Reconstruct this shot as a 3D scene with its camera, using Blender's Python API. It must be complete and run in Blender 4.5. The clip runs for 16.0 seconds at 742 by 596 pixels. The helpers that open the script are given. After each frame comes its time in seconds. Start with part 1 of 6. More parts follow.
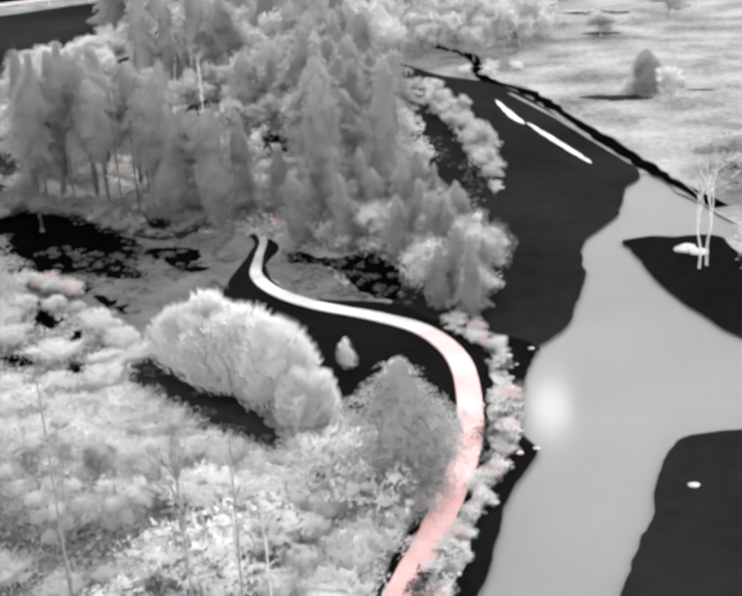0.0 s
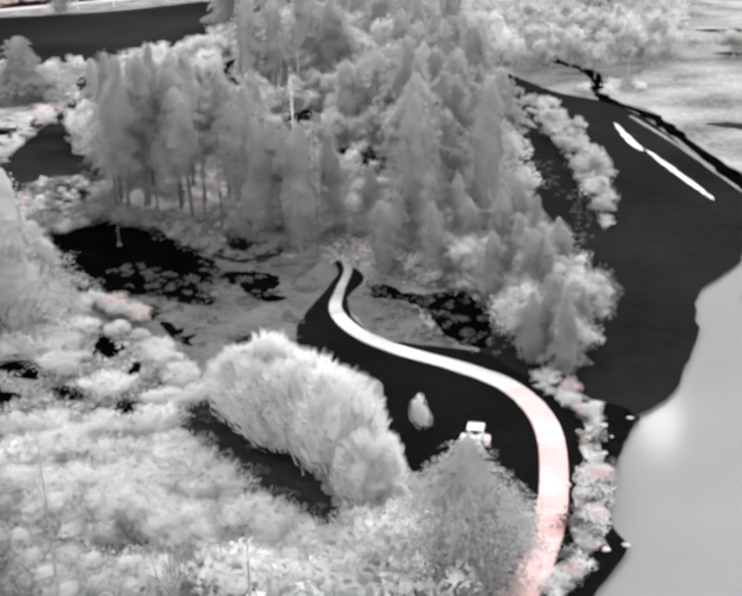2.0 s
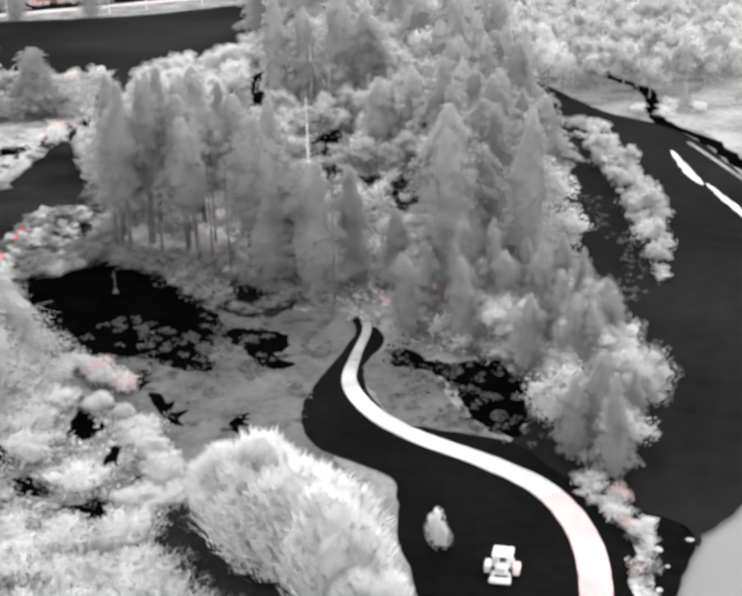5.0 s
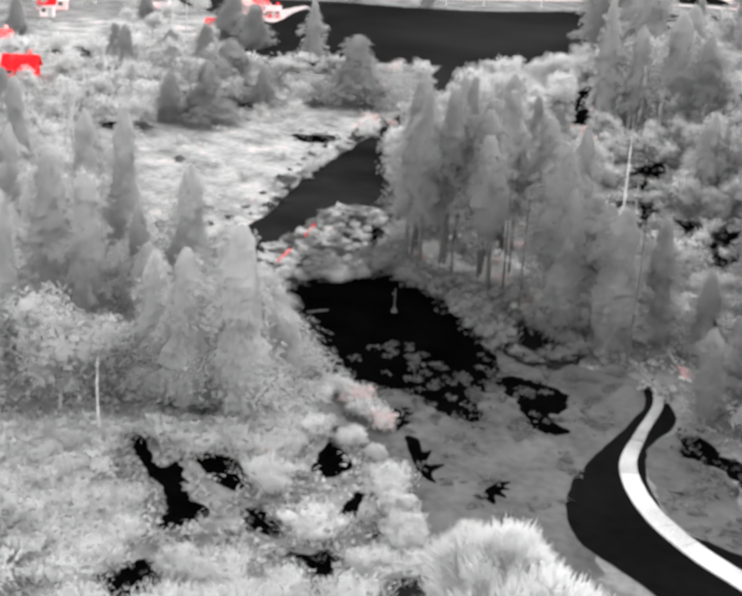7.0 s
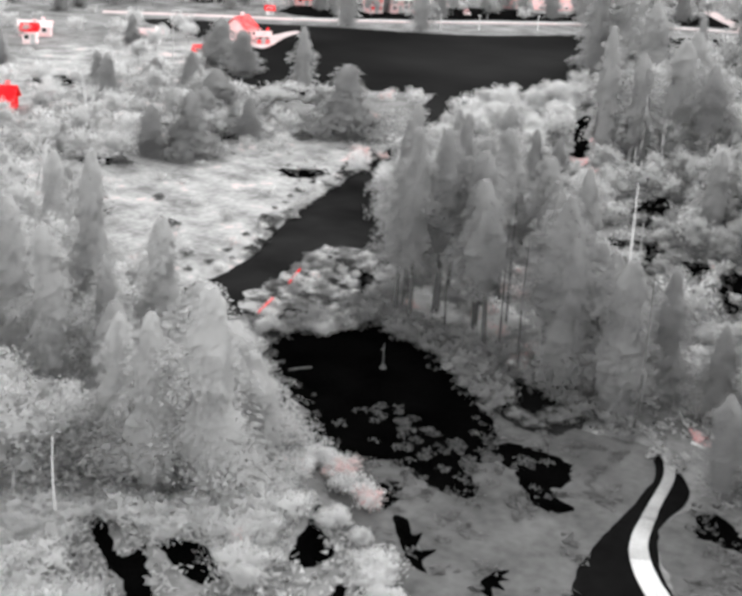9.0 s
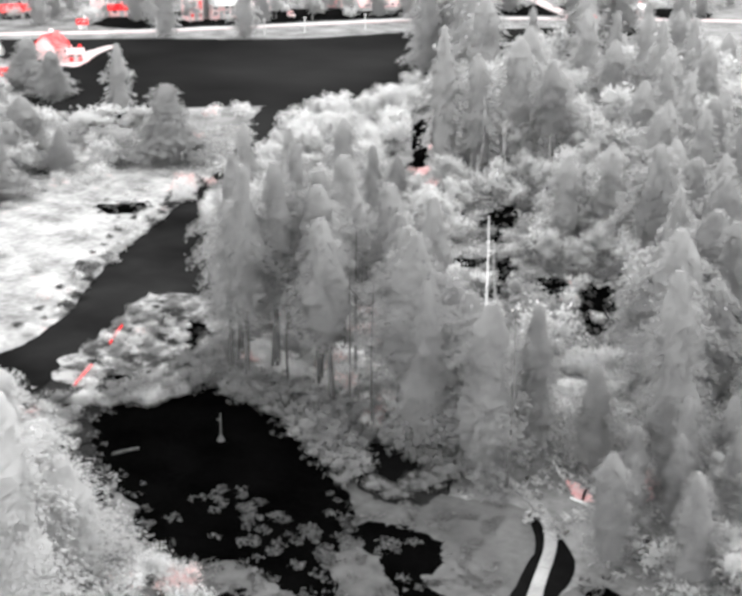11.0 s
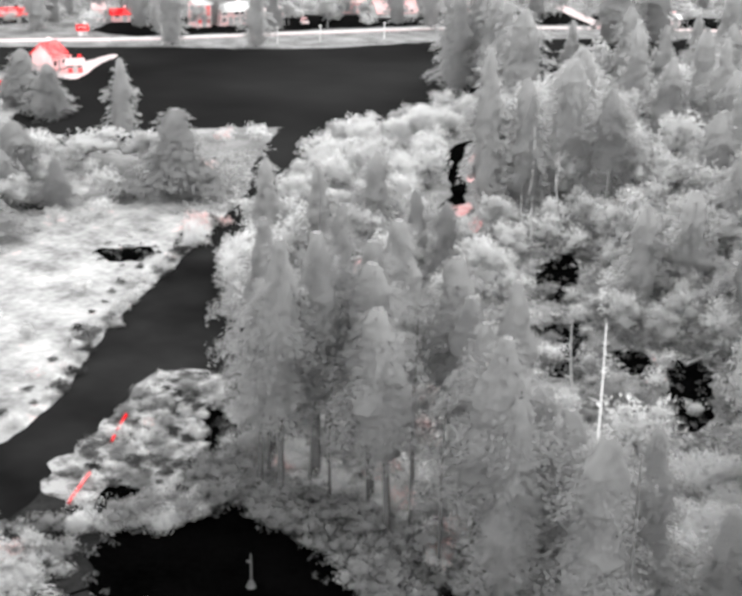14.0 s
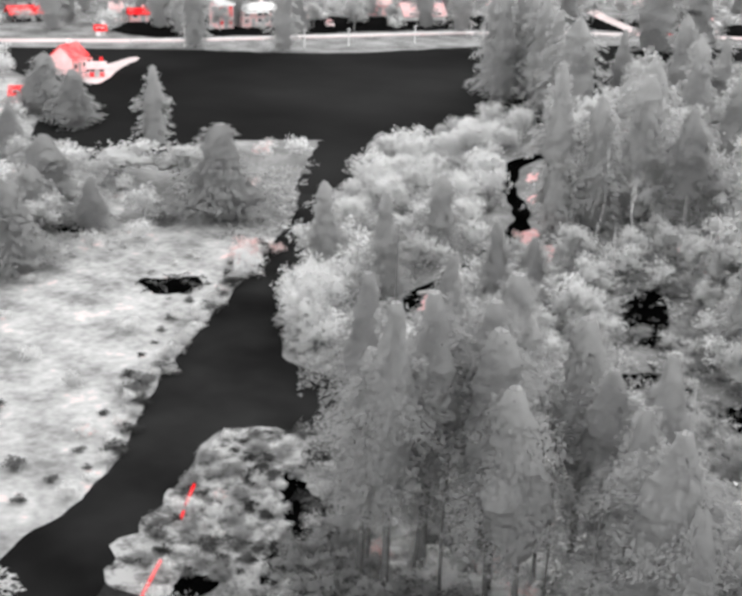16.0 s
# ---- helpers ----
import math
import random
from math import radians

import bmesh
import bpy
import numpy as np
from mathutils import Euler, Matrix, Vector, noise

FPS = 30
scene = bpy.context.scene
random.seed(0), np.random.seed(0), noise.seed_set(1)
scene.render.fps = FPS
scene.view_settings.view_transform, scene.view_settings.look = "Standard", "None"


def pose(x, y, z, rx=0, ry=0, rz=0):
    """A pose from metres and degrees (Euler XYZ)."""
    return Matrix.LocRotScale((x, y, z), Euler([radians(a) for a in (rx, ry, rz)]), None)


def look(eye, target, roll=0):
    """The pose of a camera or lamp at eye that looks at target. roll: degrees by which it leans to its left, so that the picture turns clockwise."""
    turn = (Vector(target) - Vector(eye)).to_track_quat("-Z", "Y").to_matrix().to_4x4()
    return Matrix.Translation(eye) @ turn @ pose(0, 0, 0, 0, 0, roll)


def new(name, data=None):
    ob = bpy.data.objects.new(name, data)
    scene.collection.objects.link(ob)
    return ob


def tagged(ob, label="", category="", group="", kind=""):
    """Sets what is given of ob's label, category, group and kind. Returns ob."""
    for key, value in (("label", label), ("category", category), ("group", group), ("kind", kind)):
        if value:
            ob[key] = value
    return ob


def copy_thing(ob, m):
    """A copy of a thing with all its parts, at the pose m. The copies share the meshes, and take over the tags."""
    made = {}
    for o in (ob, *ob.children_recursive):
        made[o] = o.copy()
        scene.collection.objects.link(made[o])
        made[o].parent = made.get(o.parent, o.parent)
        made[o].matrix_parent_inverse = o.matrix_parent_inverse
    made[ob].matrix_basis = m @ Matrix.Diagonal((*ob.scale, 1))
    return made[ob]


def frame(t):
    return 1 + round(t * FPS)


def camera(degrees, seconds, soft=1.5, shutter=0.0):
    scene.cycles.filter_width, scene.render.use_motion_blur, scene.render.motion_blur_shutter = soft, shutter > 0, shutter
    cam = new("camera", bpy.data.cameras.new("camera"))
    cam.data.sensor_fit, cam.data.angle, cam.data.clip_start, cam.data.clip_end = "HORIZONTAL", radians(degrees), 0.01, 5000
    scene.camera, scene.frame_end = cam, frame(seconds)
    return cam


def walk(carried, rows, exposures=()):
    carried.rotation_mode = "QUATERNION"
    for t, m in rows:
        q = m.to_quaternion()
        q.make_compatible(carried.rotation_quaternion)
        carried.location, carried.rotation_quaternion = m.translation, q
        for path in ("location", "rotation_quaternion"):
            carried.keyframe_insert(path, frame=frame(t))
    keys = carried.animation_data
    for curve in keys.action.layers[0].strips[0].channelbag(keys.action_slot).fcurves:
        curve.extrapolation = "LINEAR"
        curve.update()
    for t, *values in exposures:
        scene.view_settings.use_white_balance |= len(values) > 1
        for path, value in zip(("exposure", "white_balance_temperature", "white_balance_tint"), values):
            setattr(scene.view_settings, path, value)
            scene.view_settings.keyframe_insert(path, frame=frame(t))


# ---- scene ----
cam = camera(33.7, 16.0, soft=3.65)
PATH = [
    (0, (4.222, -9.714, 43.649), (3.795, -7.894, 42.94), -2.8),
    (0.5, (4.526, -6.392, 43.584), (4.037, -4.586, 42.877), -2.4),
    (1, (4.537, -3.401, 43.467), (4.01, -1.605, 42.762), -2.1),
    (1.5, (4.538, -0.618, 43.368), (3.967, 1.166, 42.666), -1.9),
    (2, (4.072, 2.078, 43.387), (3.466, 3.851, 42.686), -1.5),
    (2.5, (3.581, 4.635, 43.459), (2.941, 6.395, 42.758), -1.2),
    (3, (3.183, 6.954, 43.588), (2.538, 8.713, 42.886), -1.2),
    (3.5, (2.756, 9.597, 43.654), (2.108, 11.354, 42.952), -1.5),
    (3.7, (2.47, 10.815, 43.696), (1.819, 12.571, 42.993), -1.5),
    (5.8, (-0.114, 23.257, 44.163), (-0.859, 24.972, 43.454), -1.2),
    (6, (-0.525, 24.409, 44.136), (-1.322, 26.101, 43.427), -0.6),
    (6.5, (-2.221, 26.987, 44.21), (-3.24, 28.553, 43.496), 2.1),
    (7, (-3.984, 28.681, 44.378), (-5.071, 30.198, 43.659), 3.1),
    (7.5, (-4.939, 30.767, 44.592), (-6.037, 32.29, 43.901), 2.9),
    (8, (-6.005, 32.724, 44.69), (-7.103, 34.246, 43.999), 3.0),
    (8.5, (-7.207, 34.774, 44.722), (-8.306, 36.295, 44.03), 3.0),
    (9, (-8.626, 36.512, 44.601), (-9.717, 38.039, 43.91), 2.9),
    (9.5, (-9.739, 39.207, 44.411), (-10.623, 40.866, 43.727), 0.5),
    (12, (-19.39, 54.89, 45.198), (-20.279, 56.542, 44.503), 0.7),
    (12.5, (-21.668, 57.92, 45.135), (-22.557, 59.571, 44.44), 0.7),
    (13, (-24.05, 60.687, 45.103), (-24.937, 62.339, 44.408), 1.0),
    (13.5, (-26.449, 63.022, 44.971), (-27.334, 64.675, 44.276), 1.1),
    (14, (-29.156, 65.09, 44.796), (-30.039, 66.745, 44.101), 1.2),
    (14.5, (-31.894, 66.886, 44.698), (-32.775, 68.542, 44.002), 1.4),
    (15, (-35.142, 68.551, 44.739), (-36.018, 70.208, 44.042), 1.7),
    (15.5, (-38.439, 70.424, 44.704), (-39.313, 72.082, 44.005), 1.9),
    (16, (-42.128, 72.388, 44.597), (-43.0, 74.046, 43.897), 2.0),
]
walk(cam, [(t, look(eye, target, roll)) for t, eye, target, roll in PATH],
     [(0, 2.7), (0.5, 2.65), (2.5, 2.69), (3.7, 2.69), (5.8, 2.81), (6.5, 2.77), (7, 2.57), (8, 2.53), (8.9, 2.46), (9.4, 2.95), (9.7, 3.0), (12.5, 3.0), (14, 2.86), (15, 2.64), (16, 2.57)])

# ---- light ----
SUN_EL, SUN_AZ = radians(26.1), radians(-4.3)      # sun low ahead of the flight, north
world = bpy.data.worlds.new("world")
scene.world = world
world.use_nodes = True
wn = world.node_tree
wn.nodes.clear()
sky = wn.nodes.new("ShaderNodeTexSky")
sky.sky_type = "NISHITA"
sky.sun_disc = False
sky.dust_density = 0.3
sky.sun_elevation, sky.sun_rotation = SUN_EL, SUN_AZ
grey_sky = wn.nodes.new("ShaderNodeRGBToBW")
bg = wn.nodes.new("ShaderNodeBackground")
bg.inputs["Strength"].default_value = 0.15
wout = wn.nodes.new("ShaderNodeOutputWorld")
wn.links.new(sky.outputs["Color"], grey_sky.inputs["Color"])
wn.links.new(grey_sky.outputs["Val"], bg.inputs["Color"])
wn.links.new(bg.outputs["Background"], wout.inputs["Surface"])
sun_data = bpy.data.lights.new("sun", "SUN")
sun_data.energy, sun_data.angle, sun_data.color = 0.1, radians(2.0), (1.0, 0.99, 0.98)
sun = new("sun", sun_data)
sun_dir = Vector((math.sin(SUN_AZ) * math.cos(SUN_EL), math.cos(SUN_AZ) * math.cos(SUN_EL), math.sin(SUN_EL)))
sun.matrix_world = look(sun_dir * 300, (0, 0, 0))


# ---- materials ----
def rgb(c):
    return (c, c, c, 1) if isinstance(c, (int, float)) else (*c, 1)


def mat(name, dark, light, scale=1.0, fine=9.0, rough=0.95, bump=0.25, spread=0.0, metal=0.0, gloss=0.0, low=0.35, high=0.65, hot=None, hot_from=0.6, island=0.0, leaf=0.0):
    """A surface whose tone wanders between two values at two scales; spread: by how much whole objects differ; hot: tint of the warmest patches."""
    m = bpy.data.materials.new(name)
    m.use_nodes = True
    nt = m.node_tree
    p = nt.nodes["Principled BSDF"]
    p.inputs["Roughness"].default_value, p.inputs["Metallic"].default_value = rough, metal
    p.inputs["Specular IOR Level"].default_value = gloss
    co = nt.nodes.new("ShaderNodeTexCoord")
    big, small = nt.nodes.new("ShaderNodeTexNoise"), nt.nodes.new("ShaderNodeTexNoise")
    for n, s, d in ((big, scale, 5), (small, fine, 3)):
        n.inputs["Scale"].default_value, n.inputs["Detail"].default_value = s, d
        nt.links.new(co.outputs["Object"], n.inputs["Vector"])
    mix = nt.nodes.new("ShaderNodeMix")
    mix.inputs["Factor"].default_value = 0.35
    nt.links.new(big.outputs["Fac"], mix.inputs["A"])
    nt.links.new(small.outputs["Fac"], mix.inputs["B"])
    tone = mix.outputs["Result"]
    for amount, node, out in ((spread, "ShaderNodeObjectInfo", "Random"), (island, "ShaderNodeNewGeometry", "Random Per Island")):
        if amount:
            src, off = nt.nodes.new(node), nt.nodes.new("ShaderNodeMath")
            off.operation = "MULTIPLY_ADD"
            off.inputs[1].default_value, off.inputs[2].default_value = amount, -amount / 2
            add = nt.nodes.new("ShaderNodeMath")
            nt.links.new(src.outputs[out], off.inputs[0])
            nt.links.new(off.outputs[0], add.inputs[0])
            nt.links.new(tone, add.inputs[1])
            tone = add.outputs[0]
    ramp = nt.nodes.new("ShaderNodeValToRGB")
    ramp.color_ramp.elements[0].position, ramp.color_ramp.elements[0].color = low, rgb(dark)
    ramp.color_ramp.elements[1].position, ramp.color_ramp.elements[1].color = high, rgb(light)
    if hot is not None:
        e = ramp.color_ramp.elements.new(hot_from)
        e.color = rgb(light)
        ramp.color_ramp.elements[2].color = rgb(hot)
    nt.links.new(tone, ramp.inputs["Fac"])
    nt.links.new(ramp.outputs["Color"], p.inputs["Base Color"])
    if leaf:
        thin, blend = nt.nodes.new("ShaderNodeBsdfTranslucent"), nt.nodes.new("ShaderNodeMixShader")
        blend.inputs[0].default_value = leaf
        nt.links.new(ramp.outputs["Color"], thin.inputs["Color"])
        nt.links.new(p.outputs[0], blend.inputs[1])
        nt.links.new(thin.outputs[0], blend.inputs[2])
        nt.links.new(blend.outputs[0], nt.nodes["Material Output"].inputs["Surface"])
    if bump:
        b = nt.nodes.new("ShaderNodeBump")
        b.inputs["Strength"].default_value, b.inputs["Distance"].default_value = bump, 0.05
        nt.links.new(small.outputs["Fac"], b.inputs["Height"])
        nt.links.new(b.outputs["Normal"], p.inputs["Normal"])
    return m


M_FLOOR = mat("forest_floor", 0.135, 0.378, 0.16, 1.3, low=0.36, high=0.66)
M_LAWN = mat("short_grass", 0.0027, 0.0108, 0.06, 0.9, low=0.3, high=0.7)
M_LAWN2 = mat("fairway_grass", 0.0095, 0.021, 0.05, 0.5, low=0.3, high=0.7)
# near-black ground tone; also carries painted shade in gaps between trees
M_ROUGH = mat("black_ground_and_shade", 0.0005, 0.0027, 0.2, 2.0)
M_CLEARING = mat("trodden_leaf_litter", 0.08, 0.175, 0.2, 1.1, low=0.34, high=0.64, bump=0.15)
M_HOTGROUND = mat("hot_bare_ground", (0.756, 0.351, 0.351), (0.81, 0.621, 0.621), 0.8, 4.0, low=0.4, high=0.62)
M_LITTER = mat("leaf_litter", 0.1215, 0.297, 0.25, 2.0, bump=0, island=0.15, low=0.3, high=0.7, leaf=0.5)
M_BANK = mat("stony_bank", 0.081, 0.675, 0.9, 4.0, bump=0.6, low=0.37, high=0.62, hot=(0.81, 0.513, 0.4995), hot_from=0.6)
M_BANK_DRY = mat("dry_tufted_bank", 0.0405, 0.42, 0.55, 2.4, bump=0.6, low=0.38, high=0.56)
# dark ground tone, also used for painted shade and tree shadows
M_DARK_SHADE = mat("dark_ground_and_shade", 0.0081, 0.0432, 0.3, 2.0, low=0.3, high=0.7)
M_STRIP = mat("mown_strip", 0.0045, 0.03, 0.045, 0.12, low=0.35, high=0.62, bump=0.0)
M_MEADOW = mat("dry_meadow", 0.2025, 0.51, 0.2, 1.1, low=0.37, high=0.68, hot=(0.837, 0.621, 0.6075), hot_from=0.6)
M_MEADOW2 = mat("pale_meadow", 0.11, 0.4, 0.09, 0.9, low=0.32, high=0.62)
M_RIVER = mat("river_water", 0.0068, 0.027, 0.012, 0.03, rough=0.7, bump=0.0)
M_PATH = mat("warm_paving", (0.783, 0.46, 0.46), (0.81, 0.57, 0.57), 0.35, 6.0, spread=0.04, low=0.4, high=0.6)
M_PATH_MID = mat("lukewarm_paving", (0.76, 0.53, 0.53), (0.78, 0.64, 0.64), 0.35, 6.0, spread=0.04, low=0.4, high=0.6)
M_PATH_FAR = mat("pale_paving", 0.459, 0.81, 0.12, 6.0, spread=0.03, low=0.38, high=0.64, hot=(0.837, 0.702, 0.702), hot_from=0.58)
# tree shade at the path's far end, put into the slab colours
M_PATH_DIM = mat("half_shaded_paving", 0.36, 0.62, 0.3, 6.0, spread=0.03, low=0.38, high=0.64)
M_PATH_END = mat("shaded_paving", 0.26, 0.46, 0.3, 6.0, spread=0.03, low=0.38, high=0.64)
# pale sand; the same tone paints sun flecks under the pines
M_SAND_SUNFLECK = mat("pale_sand_sunfleck", 0.6075, 0.837, 0.3, 5.0)
M_BARK = mat("bark", 0.189, 0.405, 2.0, 14.0, bump=0.6)
M_BARK_MID = mat("grey_bark", 0.15, 0.25, 2.0, 14.0, bump=0.5)
M_BARK_PALE = mat("weathered_wood", 0.42, 0.66, 1.5, 12.0, bump=0.5)
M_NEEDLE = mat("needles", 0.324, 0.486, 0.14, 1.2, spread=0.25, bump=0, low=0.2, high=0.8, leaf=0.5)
# two lighter needle tones, picked by kind and place
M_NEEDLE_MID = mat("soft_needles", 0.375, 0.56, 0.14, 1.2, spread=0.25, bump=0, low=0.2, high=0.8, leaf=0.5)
M_NEEDLE_FAR = mat("pale_needles", 0.4455, 0.675, 0.14, 1.2, spread=0.25, bump=0, low=0.2, high=0.8, leaf=0.5)
M_LEAF = mat("grey_leaves", 0.54, 0.81, 0.22, 1.6, spread=0.35, bump=0, low=0.25, high=0.75, leaf=0.5)
M_PALE = mat("pale_leaves", 0.702, 0.92, 0.3, 3.0, spread=0.2, bump=0, low=0.25, high=0.7, leaf=0.5)
M_PLUME = mat("feathery_leaves", 0.92, 0.92, 0.3, 2.0, spread=0.1, bump=0, low=0.3, high=0.7, leaf=0.5)
M_SHRUB = mat("shrub_leaves", 0.675, 0.92, 0.5, 3.0, spread=0.5, bump=0, low=0.25, high=0.75, leaf=0.5)
M_FRINGE = mat("tall_grass_blades", 0.837, 0.92, 0.35, 2.0, spread=0.35, bump=0, low=0.25, high=0.75, leaf=0.5)
M_BARK_DARK = mat("dark_bark", 0.081, 0.1485, 2.0, 14.0, bump=0.5)
M_WEED = mat("hollow_weeds", 0.081, 0.27, 0.3, 3.0, bump=0, island=0.3, low=0.3, high=0.7, leaf=0.5)
M_WARMLEAF = mat("warm_leaves", 0.92, 0.92, 0.6, 3.0, spread=0.3, bump=0, low=0.3, high=0.7, leaf=0.5, hot=(0.92, 0.55, 0.53), hot_from=0.64)
# leaf colour darkened to stand for the shade below the pines
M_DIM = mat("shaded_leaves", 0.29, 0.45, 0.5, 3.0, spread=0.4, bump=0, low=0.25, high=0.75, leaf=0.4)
M_DARKLEAF = mat("dark_leaves", 0.054, 0.216, 0.6, 3.0, spread=0.3, bump=0, leaf=0.3)
M_UNDER = mat("undergrowth_leaves", 0.32, 0.72, 0.09, 2.0, bump=0, island=0.25, low=0.3, high=0.7, leaf=0.4)
M_ROCK = mat("warm_boulder", 0.42, 0.74, 0.6, 5.0, bump=0.7, spread=0.25, low=0.35, high=0.62, hot=(0.92, 0.621, 0.6075), hot_from=0.58)
M_HOT = mat("hot_sheet_metal", (0.92, 0.0203, 0.027), (0.92, 0.27, 0.27), 0.5, 4.0, rough=0.6, spread=0.3, low=0.38, high=0.7)
M_WARMWALL = mat("warm_plaster", (0.92, 0.54, 0.54), (0.92, 0.8, 0.8), 0.4, 3.0, spread=0.3)
M_WHITE = mat("white_paint", 0.7425, 0.918, 1.0, 6.0, rough=0.5)
M_DARK = mat("dark_glass", 0.0135, 0.0405, 1.0, 4.0, rough=0.2, gloss=0.5)
M_RUBBER = mat("tyre_rubber", 0.54, 0.81, 3.0, 20.0)
M_ROAD = mat("pale_road", (0.594, 0.486, 0.486), (0.729, 0.6345, 0.6345), 0.1, 2.0, hot=(0.81, 0.459, 0.459), hot_from=0.55)
M_GREYROOF = mat("grey_roofing", 0.3375, 0.54, 0.3, 3.0)
M_POLE = mat("galvanised_metal", 0.6075, 0.81, 1.0, 8.0, rough=0.5)
M_WATER = mat("pond_water", 0.22, 0.258, 0.02, 0.1, rough=0.1, bump=0.0, gloss=0.0008)


# ---- mesh helpers ----
def mesh_of(name, verts, faces, material, smooth=False):
    me = bpy.data.meshes.new(name)
    me.from_pydata([tuple(v) for v in verts], [], [tuple(f) for f in faces])
    me.materials.append(material)
    if smooth:
        me.polygons.foreach_set("use_smooth", [True] * len(me.polygons))
    me.update()
    return me


def part(name, data, material, parent=None, label=""):
    """Links a mesh (or a bmesh) as one object under a thing or a part."""
    if isinstance(data, bmesh.types.BMesh):
        me = bpy.data.meshes.new(name)
        data.to_mesh(me)
        data.free()
        me.materials.append(material)
        data = me
    ob = new(name, data)
    if parent:
        ob.parent = parent
    return tagged(ob, label=label)


def thing(name, label, category, m=None, group="", kind=""):
    ob = new(name)
    ob.empty_display_size = 0.3
    if m is not None:
        ob.matrix_basis = m
    return tagged(ob, label, category, group, kind)


def box(bm, x0, x1, y0, y1, z0, z1, bevel=0.0):
    vs = [bm.verts.new(p) for p in ((x0, y0, z0), (x1, y0, z0), (x1, y1, z0), (x0, y1, z0), (x0, y0, z1), (x1, y0, z1), (x1, y1, z1), (x0, y1, z1))]
    fs = [bm.faces.new([vs[i] for i in q]) for q in ((3, 2, 1, 0), (4, 5, 6, 7), (0, 1, 5, 4), (1, 2, 6, 5), (2, 3, 7, 6), (3, 0, 4, 7))]
    if bevel:
        bmesh.ops.bevel(bm, geom=list({e for f in fs for e in f.edges}), offset=bevel, segments=2, affect="EDGES")
    return bm


def solid(*boxes, bevel=0.0):
    bm = bmesh.new()
    for b in boxes:
        box(bm, *b, bevel=bevel)
    return bm


def tube(verts, faces, points, radii, sides=6):
    """Adds a tapering round bar along points."""
    rings = []
    for i, (p, r) in enumerate(zip(points, radii)):
        a, b = Vector(points[max(i - 1, 0)]), Vector(points[min(i + 1, len(points) - 1)])
        d = (b - a).normalized()
        u = d.orthogonal().normalized()
        w = d.cross(u)
        rings.append(len(verts))
        for k in range(sides):
            t = 2 * math.pi * k / sides
            verts.append(tuple(Vector(p) + r * (math.cos(t) * u + math.sin(t) * w)))
    for a, b in zip(rings, rings[1:]):
        for k in range(sides):
            faces.append((a + k, a + (k + 1) % sides, b + (k + 1) % sides, b + k))
    faces.append(tuple(rings[-1] + k for k in range(sides)))


def curve(points, step=1.0, closed=False):
    """A smooth line through the points, sampled about every step metres."""
    pts = [Vector((p[0], p[1], 0)) for p in points]
    n, out = len(pts), []
    for i in range(n if closed else n - 1):
        p0 = pts[(i - 1) % n] if closed or i else pts[0]
        p1, p2 = pts[i], pts[(i + 1) % n]
        p3 = pts[(i + 2) % n] if closed or i + 2 < n else pts[-1]
        m = max(2, int((p2 - p1).length / step))
        for k in range(m):
            t = k / m
            out.append(0.5 * ((2 * p1) + (p2 - p0) * t + (2 * p0 - 5 * p1 + 4 * p2 - p3) * t * t + (3 * p1 - p0 - 3 * p2 + p3) * t ** 3))
    if not closed:
        out.append(pts[-1])
    return out


def inside(x, y, poly):
    hit, j = False, len(poly) - 1
    for i in range(len(poly)):
        xi, yi, xj, yj = poly[i][0], poly[i][1], poly[j][0], poly[j][1]
        if (yi > y) != (yj > y) and x < (xj - xi) * (y - yi) / (yj - yi) + xi:
            hit = not hit
        j = i
    return hit


def sheet(name, points, z, material, label, category, wobble=0.5, grain=0.35, step=0.8):
    """A flat piece of ground cover with an uneven edge."""
    bm = bmesh.new()
    rim = []
    for p in curve(points, step, True):
        w = noise.noise_vector(Vector((p.x * grain, p.y * grain, z * 40))) * wobble
        w += noise.noise_vector(Vector((p.x * grain * 4, p.y * grain * 4, z * 40))) * wobble * 0.5
        if wobble > 0.6:
            w += noise.noise_vector(Vector((p.x * grain * 11, p.y * grain * 11, z * 40))) * wobble * 0.22
        rim.append(bm.verts.new((p.x + w.x, p.y + w.y, z)))
    f = bm.faces.new(rim)
    f.normal_update()
    if f.normal.z < 0:
        f.normal_flip()
    bmesh.ops.triangulate(bm, faces=[f], ngon_method="EAR_CLIP")
    return tagged(part(name, bm, material), label, category, kind="structure")


# ---- plan ----
POND = [(-7, 14), (-6, 40), (-4.6, 53.6), (-4.2, 65), (-2.9, 72), (-4.3, 75.3), (-5, 80), (-4.9, 86), (-4.6, 91.8), (-2.3, 96.3), (-1.6, 103.7), (-1.3, 111),
        (-2.1, 121), (1.3, 132), (2.2, 144), (4.5, 150), (10.5, 139), (13, 132), (13, 126), (8, 124.5), (5.3, 124.3), (2.3, 122.5), (3.2, 119.5), (6.4, 108.6), (9.8, 101.4),
        (13.2, 96), (19, 92), (24, 84), (18, 79), (11.8, 77.4), (7.8, 75.4), (6.2, 70), (5.4, 63.4), (3.9, 55), (2.5, 40), (1.5, 14)]
